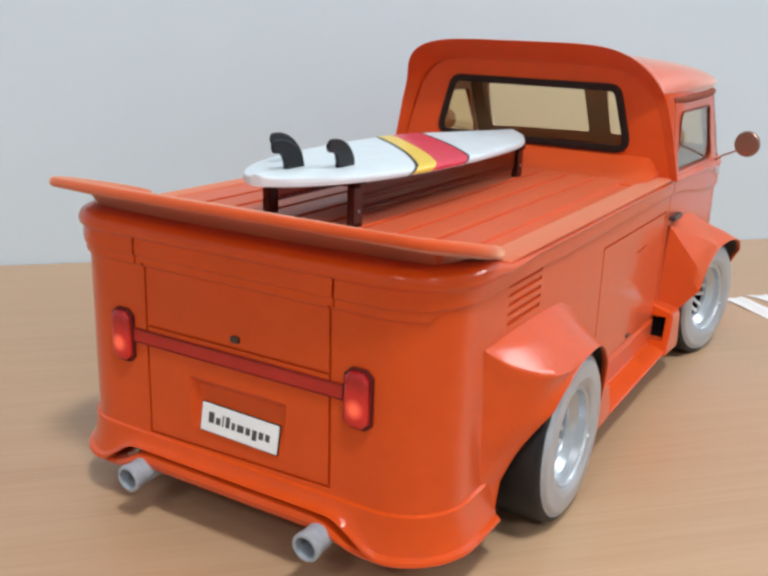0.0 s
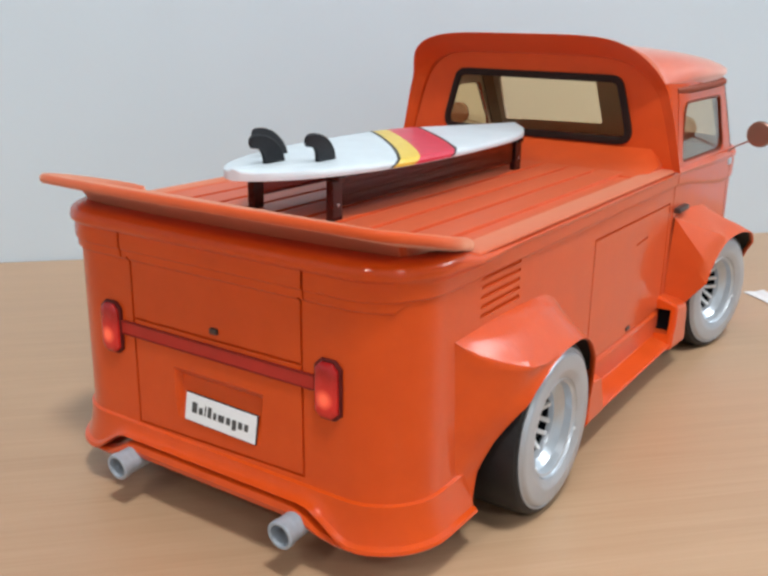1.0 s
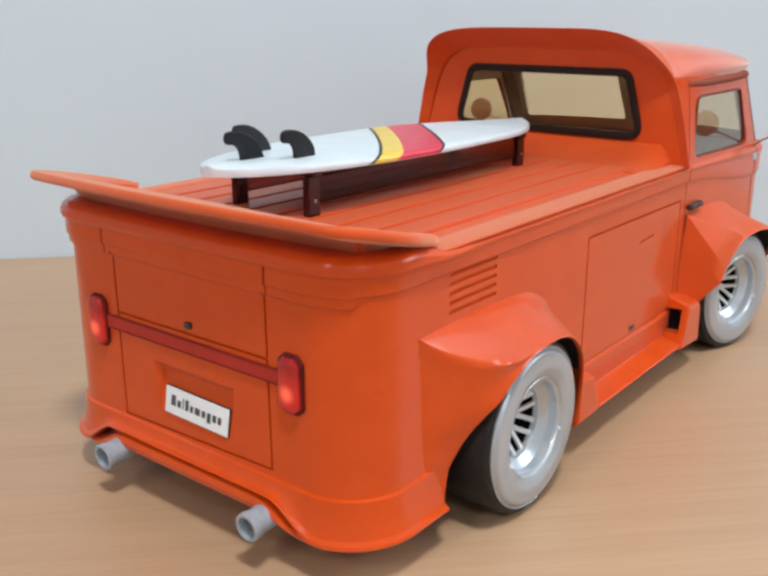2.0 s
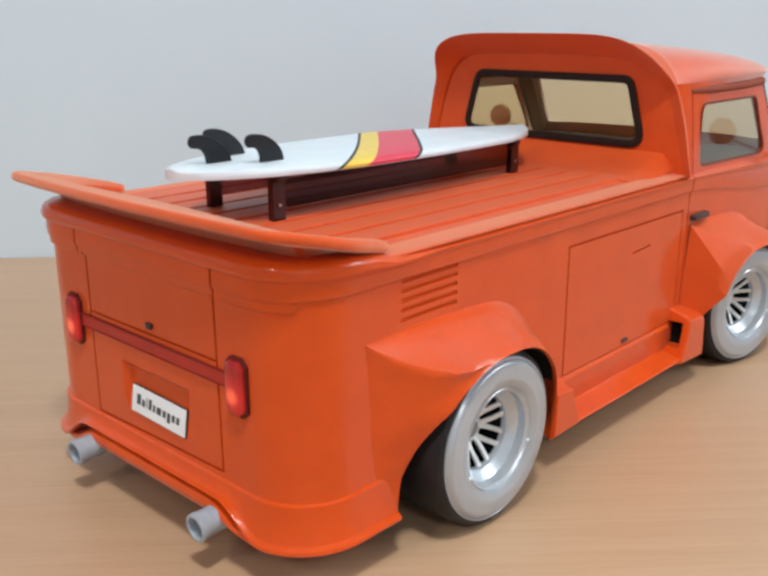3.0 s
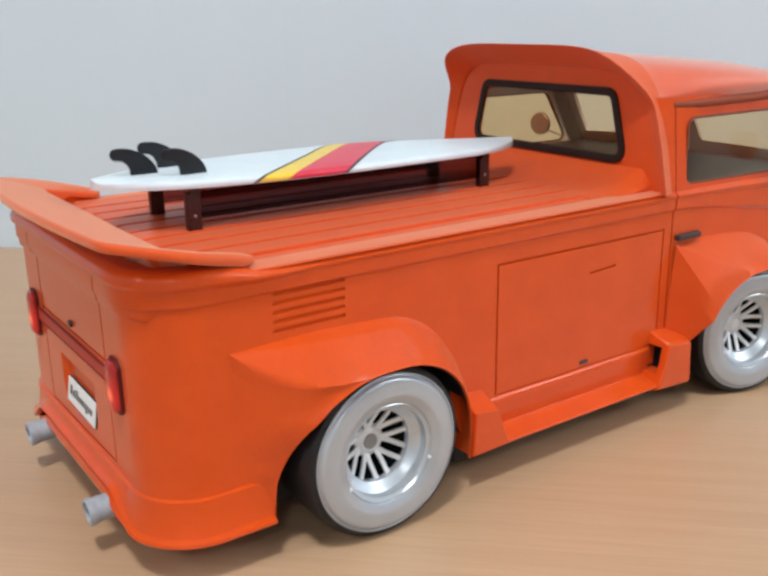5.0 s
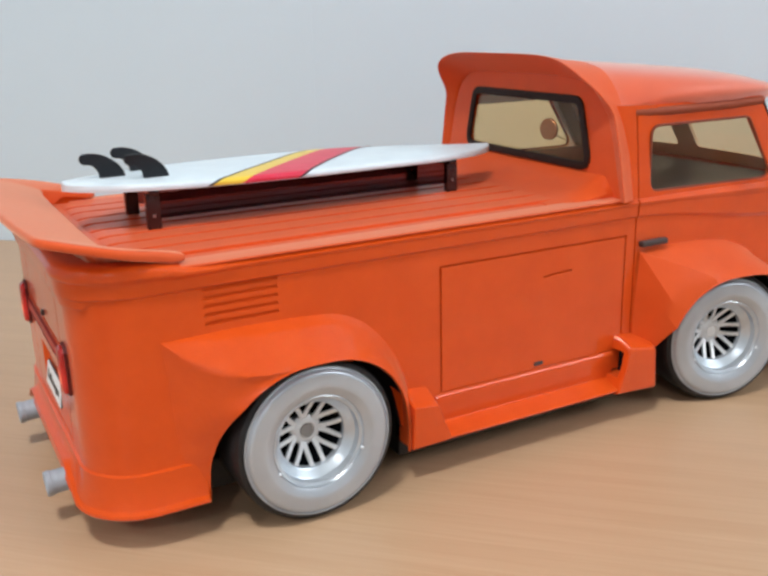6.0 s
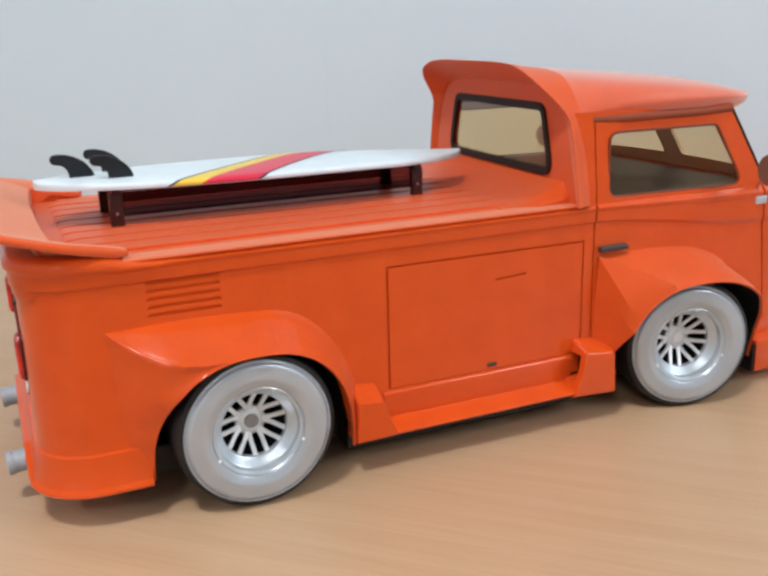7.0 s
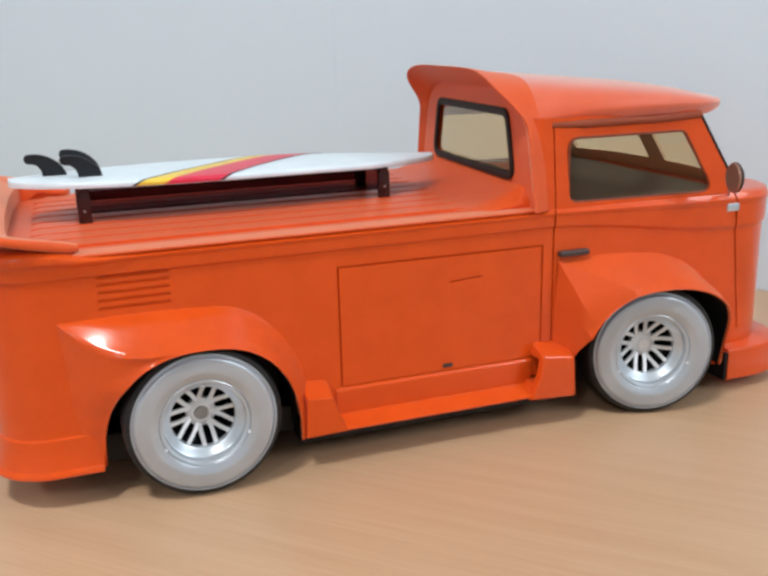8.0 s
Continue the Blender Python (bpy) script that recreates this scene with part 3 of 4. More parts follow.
        back.append([(side * q.x, q.y, q.z), (side * 0.0800, q.y - to_hub.y * 0.0006, q.z - to_hub.z * 0.0006)])
    solid("flare_shade", *loft(back, (False, False), closed=False), BLACK, ob, "black inside of the flare")
    return ob


for which in ("rear", "front"):
    for side in (1, -1):
        flare(which, side)


# ---- sills with an end block and an air scoop
def skirt(side):
    prof = [(0.0860, 0.0350), (0.0871, 0.0343), (0.0879, 0.0333), (0.0880, 0.0322), (0.0874, 0.0208), (0.0882, 0.0199), (0.0972, 0.0176), (0.0981, 0.0168), (0.0974, 0.0158), (0.0860, 0.0158)]
    sill = solid("side_sill", *loft([[(side * x, y, z) for x, z in prof] for y in (0.158, 0.19, 0.23, 0.268)]), ORANGE, car)
    prof = [(0.1392, 0.0153), (0.1588, 0.0157), (0.1600, 0.0180), (0.1570, 0.0246), (0.1536, 0.0342), (0.1526, 0.0350), (0.1410, 0.0361), (0.1402, 0.0355)]
    rr = [[(side * x, y + e * (0.150 - y), z + e * (0.027 - z) + 0.0060 * smoothstep(0.0982, 0.0850, x) * (z > 0.03)) for y, z in prof] for x, e in ((0.0850, 0), (0.0968, 0), (0.0978, 0.02), (0.0982, 0.07))]
    solid("sill_block", *loft(rr), ORANGE, sill)
    prof = [(0.2625, 0.0145), (0.2890, 0.0130), (0.2904, 0.0140), (0.2890, 0.0362), (0.2876, 0.0378), (0.2708, 0.0398), (0.2694, 0.0386), (0.2678, 0.0290)]
    rr = [[(side * x, y + e * (0.276 - y), z + e * (0.027 - z) - dz * (z > 0.03)) for y, z in prof] for x, e, dz in ((0.0850, 0, -0.004), (0.0965, 0, 0.0), (0.0984, 0.04, 0.001), (0.0990, 0.1, 0.002))]
    scoop = solid("air_scoop", *loft(rr), ORANGE, sill)
    lo, hi = sorted((side * 0.0840, side * 0.0952))
    carve(scoop, boxcut(lo, hi, 0.255, 0.2835, 0.0225, 0.0362, ORANGE))
    lo, hi = sorted((side * 0.0866, side * 0.0954))
    part("scoop_mesh", block(lo, hi, 0.2735, 0.2755, 0.0222, 0.0364), DEEP, scoop, "matt black insert in the scoop")


for side in (1, -1):
    skirt(side)

# ---- tail: lower valance, lamps, trim, plate, pipes
prof = [(-0.0030, 0.0250), (-0.0052, 0.0238), (-0.0060, 0.0215), (-0.0052, 0.0190), (-0.0030, 0.0185), (0.0060, 0.0200), (0.0060, 0.0250)]
rr = []
for k in range(29):
    x = -0.0700 + 0.005 * k
    drop = -0.0064 * smoothstep(0.042, 0.066, abs(x))
    back = 0.0035 * smoothstep(0.050, 0.070, abs(x))
    thin = 1 - 0.45 * smoothstep(0.040, 0.056, abs(x))
    rr.append([(x, y + back, 0.0185 + (z - 0.0185) * thin + drop) for y, z in prof])
solid("valance", *loft(rr), ORANGE, car, "orange strip under the tail")


def tail_lamp(x):
    poly = rounded([(x - 0.0058, 0.0636), (x - 0.0030, 0.0612), (x + 0.0030, 0.0612), (x + 0.0058, 0.0636), (x + 0.0058, 0.0808), (x + 0.0030, 0.0834), (x - 0.0030, 0.0834), (x - 0.0058, 0.0808)], 0.0014, 4)
    poly = [(p[0], p[1] - 0.0008) for p in poly]
    cx, cz = x, 0.0712

    def ring(y, e):
        return [(cx + (p[0] - cx) * e, y, cz + (p[1] - cz) * (1 - (1 - e) * 0.5)) for p in poly]
    bezel = solid("tail_lamp", *loft([ring(0.0015, 1.0), ring(-0.0008, 1.0), ring(-0.0012, 0.98), ring(-0.0014, 0.86), ring(-0.0004, 0.85)]), LAMP_RIM, car, "glowing red tail lamp in a black rim")
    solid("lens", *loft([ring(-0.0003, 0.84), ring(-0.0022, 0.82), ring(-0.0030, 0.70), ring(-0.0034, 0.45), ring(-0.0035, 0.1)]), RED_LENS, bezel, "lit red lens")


tail_lamp(0.0562)
tail_lamp(-0.0545)
trim = part("trim_band", block(-0.0495, 0.0500, -0.0009, 0.001, 0.0697, 0.0752, 0.0004), RED_TRIM, car, "dark red band between the tail lamps")
for z in (0.0697, 0.0749):
    part("trim_edge", block(-0.0494, 0.0499, -0.0012, 0.0005, z - 0.0001, z + 0.0004, 0.0001, 1), TRIM_EDGE, trim, "thin darker edge line")
part("tailgate_knob", block(0.0008, 0.0044, -0.0014, 0.001, 0.0800, 0.0824, 0.0005), KNOB, car, "small dull metal knob")

plate_at = pose(0.0034, 0.0006, 0.0462, -8, 1.2, 0)
plate = part("name_plate", block(-0.0183, 0.0183, -0.0008, 0.0003, -0.0055, 0.0055, 0.0003), PLATE, car, "small white plate with dark marks")
plate.matrix_local = plate_at
part("plate_edge", block(-0.0187, 0.0187, -0.0004, 0.0004, -0.0059, 0.0059, 0.0003), INK, plate)
x = -0.0146
for w, lo, hi in ((2.9, -1.7, 2.6), (2.3, -1.7, 1.1), (0.7, -1.7, 2.6), (2.1, -1.7, 2.6), (1.8, -1.7, 1.1), (3.4, -1.7, 1.1), (2.3, -1.7, 1.1), (2.3, -2.9, 1.1), (2.3, -1.7, 1.1), (2.1, -1.7, 1.1)):
    w *= 0.00092
    part("bar", block(x, x + w, -0.0010, -0.0007, lo * 0.001, hi * 0.001, 0.0002, 1), BAR_INK, plate)
    x += w + 0.00098


def pipe(x):
    prof = [(0.0, 0.0043), (0.0, 0.0052), (0.0004, 0.0056), (0.0026, 0.0056), (0.0028, 0.0052), (0.0240, 0.0052), (0.0240, 0.0043), (0.0012, 0.0042)]
    verts, faces = lathe(prof + [prof[0]], 40)
    ob = solid("exhaust_pipe", verts, faces, PIPE, car, "grey plastic exhaust pipe")
    ob.matrix_local = pose(x, -0.0138, 0.0166, 0, -4, 90)
    solid("pipe_end", *lathe([(0.0150, 0.0), (0.0150, 0.0044), (0.0165, 0.0044)], 24), HUB, ob)


pipe(0.0440)
pipe(-0.0425)

# ---- ducktail wing
def wing():
    cols = []
    n = 60
    for k in range(n + 1):
        t = -1 + 2 * k / n          # from the far arm round the tail to the near arm
        a = abs(t)
        side = math.copysign(1, t)
        if a < 0.62:
            u = a / 0.62
            o = Vector((side * 0.082 * u, -0.0165 + 0.0070 * u ** 2, 0.1338 - 0.0015 * u ** 2))
            i = Vector((side * 0.0755 * u, 0.0130 + 0.0030 * u ** 3, 0.1265 - 0.002 * u ** 2))
        else:
            u = (a - 0.62) / 0.38
            o = Vector((side * (0.082 + 0.0125 * math.sin(min(1, u * 1.6) * math.pi / 2) - 0.0065 * smoothstep(0.5, 1, u)), -0.0095 + 0.0550 * u ** 1.15, 0.1323 - 0.0122 * u ** 1.25))
            i = Vector((side * (0.0755 + 0.0025 * smoothstep(0, 0.5, u)), 0.0160 + 0.0265 * u ** 1.1, 0.1245 - 0.0055 * u))
        reach = max(0.0, (a - 0.62) / 0.38)
        end = math.sqrt(max(0.0, 1 - max(0.0, (reach - 0.86) / 0.14) ** 2))         # the arms end in a blunt round tip
        mid = o.lerp(i, 0.5)
        o, i = mid.lerp(o, 0.5 + 0.5 * end), mid.lerp(i, 0.5 + 0.5 * end)
        h = (0.0020 + 0.0005 * smoothstep(0.3, 1, reach)) * (0.6 + 0.4 * end)
        d = (o - i)
        d.z = 0
        d.normalize()
        c = o - d * h - Vector((0, 0, h))
        q = [c + d * h * math.cos(radians(g)) + Vector((0, 0, h * math.sin(radians(g)))) for g in (-90, -55, -20, 20, 55, 90)]
        foot = 0.1152 + (max(0.1152, i.z - 0.0026) - 0.1152) * smoothstep(0.15, 0.5, reach)       # the arms' ends float clear of the bed
        q += [c.lerp(i, 0.5) + Vector((0, 0, h * 0.75)), i.lerp(o, 0.06) + Vector((0, 0, 0.0002)), i + Vector((0, 0, -0.0006)), Vector((i.x, i.y, foot)), Vector((i.x, i.y, foot)).lerp(Vector((o.x, o.y, foot)), 0.15), c.lerp(i, 0.62) - Vector((0, 0, 1.6 * h)), c.lerp(i, 0.3) - Vector((0, 0, 1.3 * h))]
        cols.append(q)
    return solid("tail_wing", *loft(cols), ORANGE_SATIN, car, "orange ducktail spoiler curving round the bed", 50)


wing()

# ---- cab
SILL, GUTTER = 0.1146, 0.1600


def skewed(p):
    """The back of the cab stands a little askew."""
    return (p[0], p[1] - 0.060 * p[0] * smoothstep(0.34, 0.28, p[1]), p[2])


def cab_ring(z, inset):
    """The cab's outline at height z."""
    t = (z - SILL) / (GUTTER - SILL)
    w = 0.0868 - 0.0022 * t - inset
    rear = 0.2750 + inset
    corner = 0.3985 - 0.0290 * t - inset
    bow = 0.0150
    pts = []
    for i in range(9):
        x = -w + 0.006 + (2 * w - 0.012) * i / 8
        pts.append((x, rear))
    for a in (-60, -30, 0):
        pts.append((w - 0.006 + 0.006 * math.cos(radians(a)), rear + 0.006 + 0.006 * math.sin(radians(a))))
    for i in range(1, 13):
        pts.append((w, rear + 0.006 + (corner - rear - 0.006) * i / 12))
    for i in range(1, 24):
        u = 1 - 2 * i / 24
        pts.append((w * math.copysign(abs(u) ** 0.85, u), corner + bow * (1 - abs(u) ** 3.0)))
    for i in range(0, 12):
        pts.append((-w, corner + (rear + 0.006 - corner) * i / 12))
    for a in (180, 210, 240):
        pts.append((-w + 0.006 + 0.006 * math.cos(radians(a)), rear + 0.006 + 0.006 * math.sin(radians(a))))
    return [skewed((x * (1 - 0.055 * t * smoothstep(0.297, 0.276, y)), y, z)) for x, y in pts]


cab = solid("cab", *loft([cab_ring(z, 0) for z in (SILL, 0.118, 0.13, 0.145, 0.155, 0.1615)]), ORANGE, car, "orange cab with amber windows")
hollow = loft([cab_ring(z, 0.0022) for z in (0.110, 0.118, 0.13, 0.145, 0.155, 0.166)])
SIDE_WINDOW = rounded([(0.2895, 0.1172), (0.3835, 0.1157), (0.3605, 0.1512), (0.2888, 0.1512)], 0.0060)
REAR_WINDOW = rounded([(-0.0635, 0.1282), (0.0635, 0.1282), (0.0535, 0.1640), (-0.0535, 0.1640)], 0.0075)
carve(cab, (*hollow, CABIN))
carve(cab, (*prism(SIDE_WINDOW, "x", -0.1, 0.1), ORANGE), (*prism(REAR_WINDOW, "y", 0.260, 0.2850), ORANGE),
      *[(*prism(rounded([(s * 0.0080 + 0.0025, 0.1228), (s * 0.0780, 0.1222), (s * 0.0755, 0.1545), (s * 0.0080 + 0.0025, 0.1545)], 0.0025), "y", 0.355, 0.44), CABIN) for s in (1, -1)])


def around(poly, grow):
    """A 2D polygon with its outline moved outwards by grow."""
    cx, cy = sum(p[0] for p in poly) / len(poly), sum(p[1] for p in poly) / len(poly)
    out = []
    n = len(poly)
    for i in range(n):
        a, b = Vector(poly[i - 1]), Vector(poly[(i + 1) % n])
        d = (b - a).normalized()
        nrm = Vector((d.y, -d.x))
        if nrm.dot(Vector(poly[i]) - Vector((cx, cy))) < 0:
            nrm = -nrm
        out.append(tuple(Vector(poly[i]) + nrm * grow))
    return out


def gasket(name, poly, axis, at, grow, depth, mat, parent):
    """A rubber surround that follows a window's edge."""
    steps = [(grow[0], 0), (grow[0], depth * 0.7), (grow[0] * 0.6 + grow[1] * 0.4, depth), (grow[1], depth * 0.7), (grow[1], 0)]

    def to(p, d):
        return (at + d, p[0], p[1]) if axis == "x" else (p[0], at + d, p[1])
    rr = [[to(p, d) for p in around(poly, g)] for g, d in steps]
    verts, faces = loft(rr + [rr[0]], (False, False))
    return solid(name, [skewed(p) for p in verts] if axis == "y" else verts, faces, mat, parent)


def pane(poly, axis, at, grow, parent, name="pane"):
    v, f = prism(around(poly, grow), axis, at, at + 0.0004)
    v = [skewed(p) for p in v] if axis == "y" else v
    ob = solid(name, v, f, GLASS, parent, "amber tinted clear plastic", 0)
    ob.visible_shadow = False
    return ob


def hoop(u, half, crown, base=0.1150, power=5.2, taper=0.155):
    """A point (x, z) of an arch that narrows upwards; u runs from -1 to 1 across it."""
    a = (1 - u) * math.pi / 2
    c, s = math.cos(a), math.sin(a)
    up = abs(s) ** (2 / power)
    return half * math.copysign(abs(c) ** (2 / power), c) * (1 - taper * up), base + (crown - base) * up


back = [hoop_xz for hoop_xz in (hoop(-1 + 2 * k / 48, 0.0893, 0.1757, power=6.5, taper=0.19) for k in range(49))]
rear_panel = solid("rear_panel", *prism(back, "y", 0.2735, 0.2746), ORANGE_HOOP, car, "flat orange panel round the rear window")
carve(rear_panel, (*prism(REAR_WINDOW, "y", 0.260, 0.2850), ORANGE))
rear_panel.data.transform(Matrix(((1, 0, 0, 0), (-0.060, 1, 0, 0), (0, 0, 1, 0), (0, 0, 0, 1))))
seam = loft([[(x, 0.2810, z), (x, 0.2818, z), (0.1, 0.2818, z), (0.1, 0.2810, z)] for x, z in ((0.0858, 0.1140), (0.0797, 0.1590))])
carve(cab, (*seam, SEAM))
rear_gasket = gasket("rear_window", REAR_WINDOW, "y", 0.2736, (0.0012, -0.0030), -0.0018, GASKET, car)
tagged(rear_gasket, "rear window in a black rubber surround")
pane(REAR_WINDOW, "y", 0.2742, 0.0005, rear_gasket)
for side in (1, -1):
    w = gasket("side_window", SIDE_WINDOW, "x", side * 0.0850, (0.0004, -0.0009), side * 0.0010, BROWN_EDGE, car)
    pane(SIDE_WINDOW, "x", side * 0.0845, 0.0008, w)
wind = [[(0.0846 * u, 0.3985 - 0.0285 * t + 0.0145 * (1 - abs(u) ** 3.0) - 0.0012, SILL + 0.002 + (GUTTER - SILL - 0.003) * t) for u in [k / 10 - 0.9 for k in range(19)]] for t in (0, 0.5, 1)]
v, f = loft(wind, (False, False), closed=False)
ws = solid("windscreen", v, f, GLASS, car, "amber tinted clear windscreen")
ws.visible_shadow = False
# corner posts inside the cab
for side in (1, -1):
    rr = [[(side * x, y, z) for x, y in ((w - 0.0050, f - 0.0012), (w - 0.0008, f - 0.0095), (w, f - 0.0090), (w, f - 0.0020), (w - 0.0020, f))] for w, f, z in ((0.0842, 0.3960, 0.1160), (0.0832, 0.3835, 0.1350), (0.0821, 0.3690, 0.1575))]
    solid("corner_post", *loft(rr), POST, car, "brown lining of the windscreen post")
# dark tray inside the cab
part("cab_floor", block(-0.0825, 0.0825, 0.2790, 0.3960, 0.1120, 0.1160, 0.001), TRAY, car, "dark tray inside the cab")

# slope that leads from the bed up to the rear window
rr = []
for k in range(25):
    x = -0.0815 + 0.1630 * k / 24
    side = smoothstep(0.0815, 0.0780, abs(x))
    row = [skewed((x, y, 0.1150 + (z - 0.1150) * (0.35 + 0.65 * side))) for y, z in ((0.2350, 0.1162), (0.2420, 0.1168), (0.2490, 0.1178), (0.2560, 0.1194), (0.2640, 0.1219), (0.2700, 0.1243), (0.2732, 0.1262), (0.2748, 0.1264))]
    rr.append(row + [(row[-1][0], row[-1][1], 0.1140), (row[0][0], row[0][1], 0.1140)])
solid("bed_ramp", *loft(rr), ORANGE_BED, car, "orange slope between the bed and the rear window", 50)

# ---- hoop round the back of the cab, and the roof
def hoop_ring(half, crown, y_low, y_top, base=0.1150, n=72, power=5.2, taper=0.155):
    out = []
    for k in range(n + 1):
        x, z = hoop(-1 + 2 * k / n, half, crown, base, power, taper)
        lean = (0.0018 + 0.045 * max(0.0, z - 0.1275)) * smoothstep(0.2815, 0.2745, y_low)        # the lip leans over to one side
        out.append((x - lean, y_low + (y_top - y_low) * smoothstep(0.156, 0.184, z), z))
    return out


hoops = [hoop_ring(0.0880, 0.1746, 0.2765, 0.2765, power=6.5, taper=0.19), hoop_ring(0.0884, 0.1750, 0.2744, 0.2734, power=6.5, taper=0.19), hoop_ring(0.0890, 0.1760, 0.2738, 0.2712, power=6.2, taper=0.185), hoop_ring(0.0910, 0.1812, 0.2730, 0.2640, power=5.8, taper=0.165),
         hoop_ring(0.0932, 0.1856, 0.2722, 0.2578), hoop_ring(0.0942, 0.1865, 0.2717, 0.2562), hoop_ring(0.0945, 0.1867, 0.2720, 0.2564), hoop_ring(0.0943, 0.1864, 0.2728, 0.2585),
         hoop_ring(0.0930, 0.1852, 0.2746, 0.2650), hoop_ring(0.0906, 0.1836, 0.2782, 0.2735), hoop_ring(0.0882, 0.1827, 0.2815, 0.2815), hoop_ring(0.0850, 0.1790, 0.2815, 0.2815)]
v, f = loft(hoops, (False, False), closed=False)
v = [skewed(p) for p in v]
solid("rear_hoop", v, f, ORANGE_HOOP, car, "flared orange lip round the rear of the cab", 50)


def roof_ring(y, half, edge, crown, inset, n=40):
    """A section of the roof; near the hoop it takes the hoop's shape."""
    near = 1 - smoothstep(0.281, 0.312, y)
    foot = ((edge - 0.115) / (crown - 0.115)) ** (5.2 / 2)
    a0 = math.asin(min(1, foot))
    out = []
    for k in range(n + 1):
        u = k / n - 0.97 * math.sin(2 * math.pi * k / n) / (2 * math.pi)
        a = math.pi * (1 - u)
        c, s = math.cos(a), math.sin(a)
        p = 2 / 4.2
        z = edge + (crown - inset - edge) * abs(s) ** p
        tuck = 0.0040 * (1 - smoothstep(edge, edge + 0.0075, z)) * min(1, half / 0.085)
        x = (half - inset - tuck) * math.copysign(abs(c) ** p, c)
        hx, hz = hoop(1 - 2 * (math.pi - a0 - (math.pi - 2 * a0) * u) / math.pi, half + 0.0012 - inset, crown - inset)
        out.append((x + (hx - x) * near, y, z + (hz - z) * near))
    return out


ROOF = [(0.2780, 0.0868, 0.1580, 0.1827), (0.2860, 0.0870, 0.1583, 0.1824), (0.300, 0.0876, 0.1584, 0.1812), (0.325, 0.0880, 0.1583, 0.1790), (0.350, 0.0880, 0.1586, 0.1765), (0.368, 0.0872, 0.1592, 0.1735),
        (0.380, 0.0850, 0.1606, 0.1704), (0.390, 0.0800, 0.1622, 0.1684), (0.399, 0.0690, 0.1636, 0.1666), (0.407, 0.0500, 0.1643, 0.1655), (0.4115, 0.0250, 0.1645, 0.1650)]
top = [roof_ring(y, h, e, c, 0) for y, h, e, c in ROOF]
low = [roof_ring(y, max(0.002, h - 0.0005), e - 0.0016, c - 0.0018, 0.001) for y, h, e, c in ROOF]
n = len(top[0])
rr = [[skewed(p) for p in t + list(reversed(l))] for t, l in zip(top, low)]
solid("roof", *loft(rr), ORANGE_ROOF, car, "smooth domed orange roof with a front peak", 40)
# brown tubes under the roof's edge stand in for its band of shade
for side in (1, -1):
    solid("roof_edge_shade", *tube([(side * 0.0806, 0.2812, 0.1578), (side * 0.0827, 0.2885, 0.1578), (side * 0.0843, 0.30, 0.1579), (side * 0.0845, 0.345, 0.1582), (side * 0.0839, 0.3710, 0.1590)], 0.0023, 12), ROOF_SHADE, car, "brown seal under the roof edge")

# ---- small fittings of the cab
def mirror(side, x, y, z):
    arm = solid("door_mirror", *tube([(side * 0.0860, 0.3930, 0.1120), (side * 0.0930, 0.3870, 0.1175), (side * (x - 0.006), y + 0.004, z - 0.005), (side * x, y + 0.0012, z)], 0.0006, 8), METAL, car, "round door mirror on a thin wire arm")
    prof = [(-0.0010, 0.0), (-0.0010, 0.0074), (-0.0004, 0.0080), (0.0006, 0.0080), (0.0018, 0.0068), (0.0026, 0.0034), (0.0028, 0.0)]
    head = solid("mirror_head", *lathe(prof, 40), MIRROR, arm, "round brownish mirror head")
    solid("mirror_back", *lathe([(0.0000, 0.0081), (0.0008, 0.0082), (0.0020, 0.0071), (0.0028, 0.0037), (0.0031, 0.0)], 40), GASKET, head, "dark back shell")
    head.matrix_local = pose(side * x, y, z, 0, 0, 90 - side * 13)


mirror(1, 0.1085, 0.3760, 0.1272)
mirror(-1, 0.1130, 0.3840, 0.1252)
for side in (1, -1):
    solid("windscreen_rubber", *tube([(side * 0.0835, 0.3715, 0.1590), (side * 0.0848, 0.3860, 0.1360), (side * 0.0858, 0.3990, 0.1155)], 0.0012, 8), GASKET, car)
part("door_handle", block(0.0865, 0.0905, 0.2830, 0.3010, 0.0893, 0.0925, 0.0010), KNOB, car, "dark grey bar door handle")
part("door_hinge", block(0.0830, 0.0890, 0.3905, 0.3990, 0.1040, 0.1088, 0.0008), CHROME, car, "silver door hinge")
part("flap_catch", block(0.0860, 0.0875, 0.2165, 0.2220, 0.0368, 0.0388, 0.0004), KNOB, car, "small dark catch on the side flap")
prof = [(0.0015, 0.0035), (0.0, 0.0050), (0.0, 0.0205), (0.0014, 0.0228), (0.016, 0.0250), (0.016, 0.0035)]
rr = []
for k in range(41):
    a = radians(-90 + 180 * k / 40)
    c, s = math.cos(a), math.sin(a)
    cx = 0.0955 * math.copysign(abs(s) ** 0.45, s)
    cy = 0.3945 + 0.0555 * abs(c) ** 0.5
    nx, ny = s, c
    rr.append([(cx - nx * d, cy - ny * d, z) for d, z in prof])
bumper = solid("front_bumper", *loft(rr), ORANGE, car, "orange front bumper")
# black plates added over the bumper's rear-facing ends to make them dark
for side in (1, -1):
    lo, hi = sorted((side * 0.0740, side * 0.0948))
    part("dark_end_plate", block(lo, hi, 0.3925, 0.3948, 0.0042, 0.0215, 0.0006), BLACK, bumper, "black plate added to darken the end of the bumper")


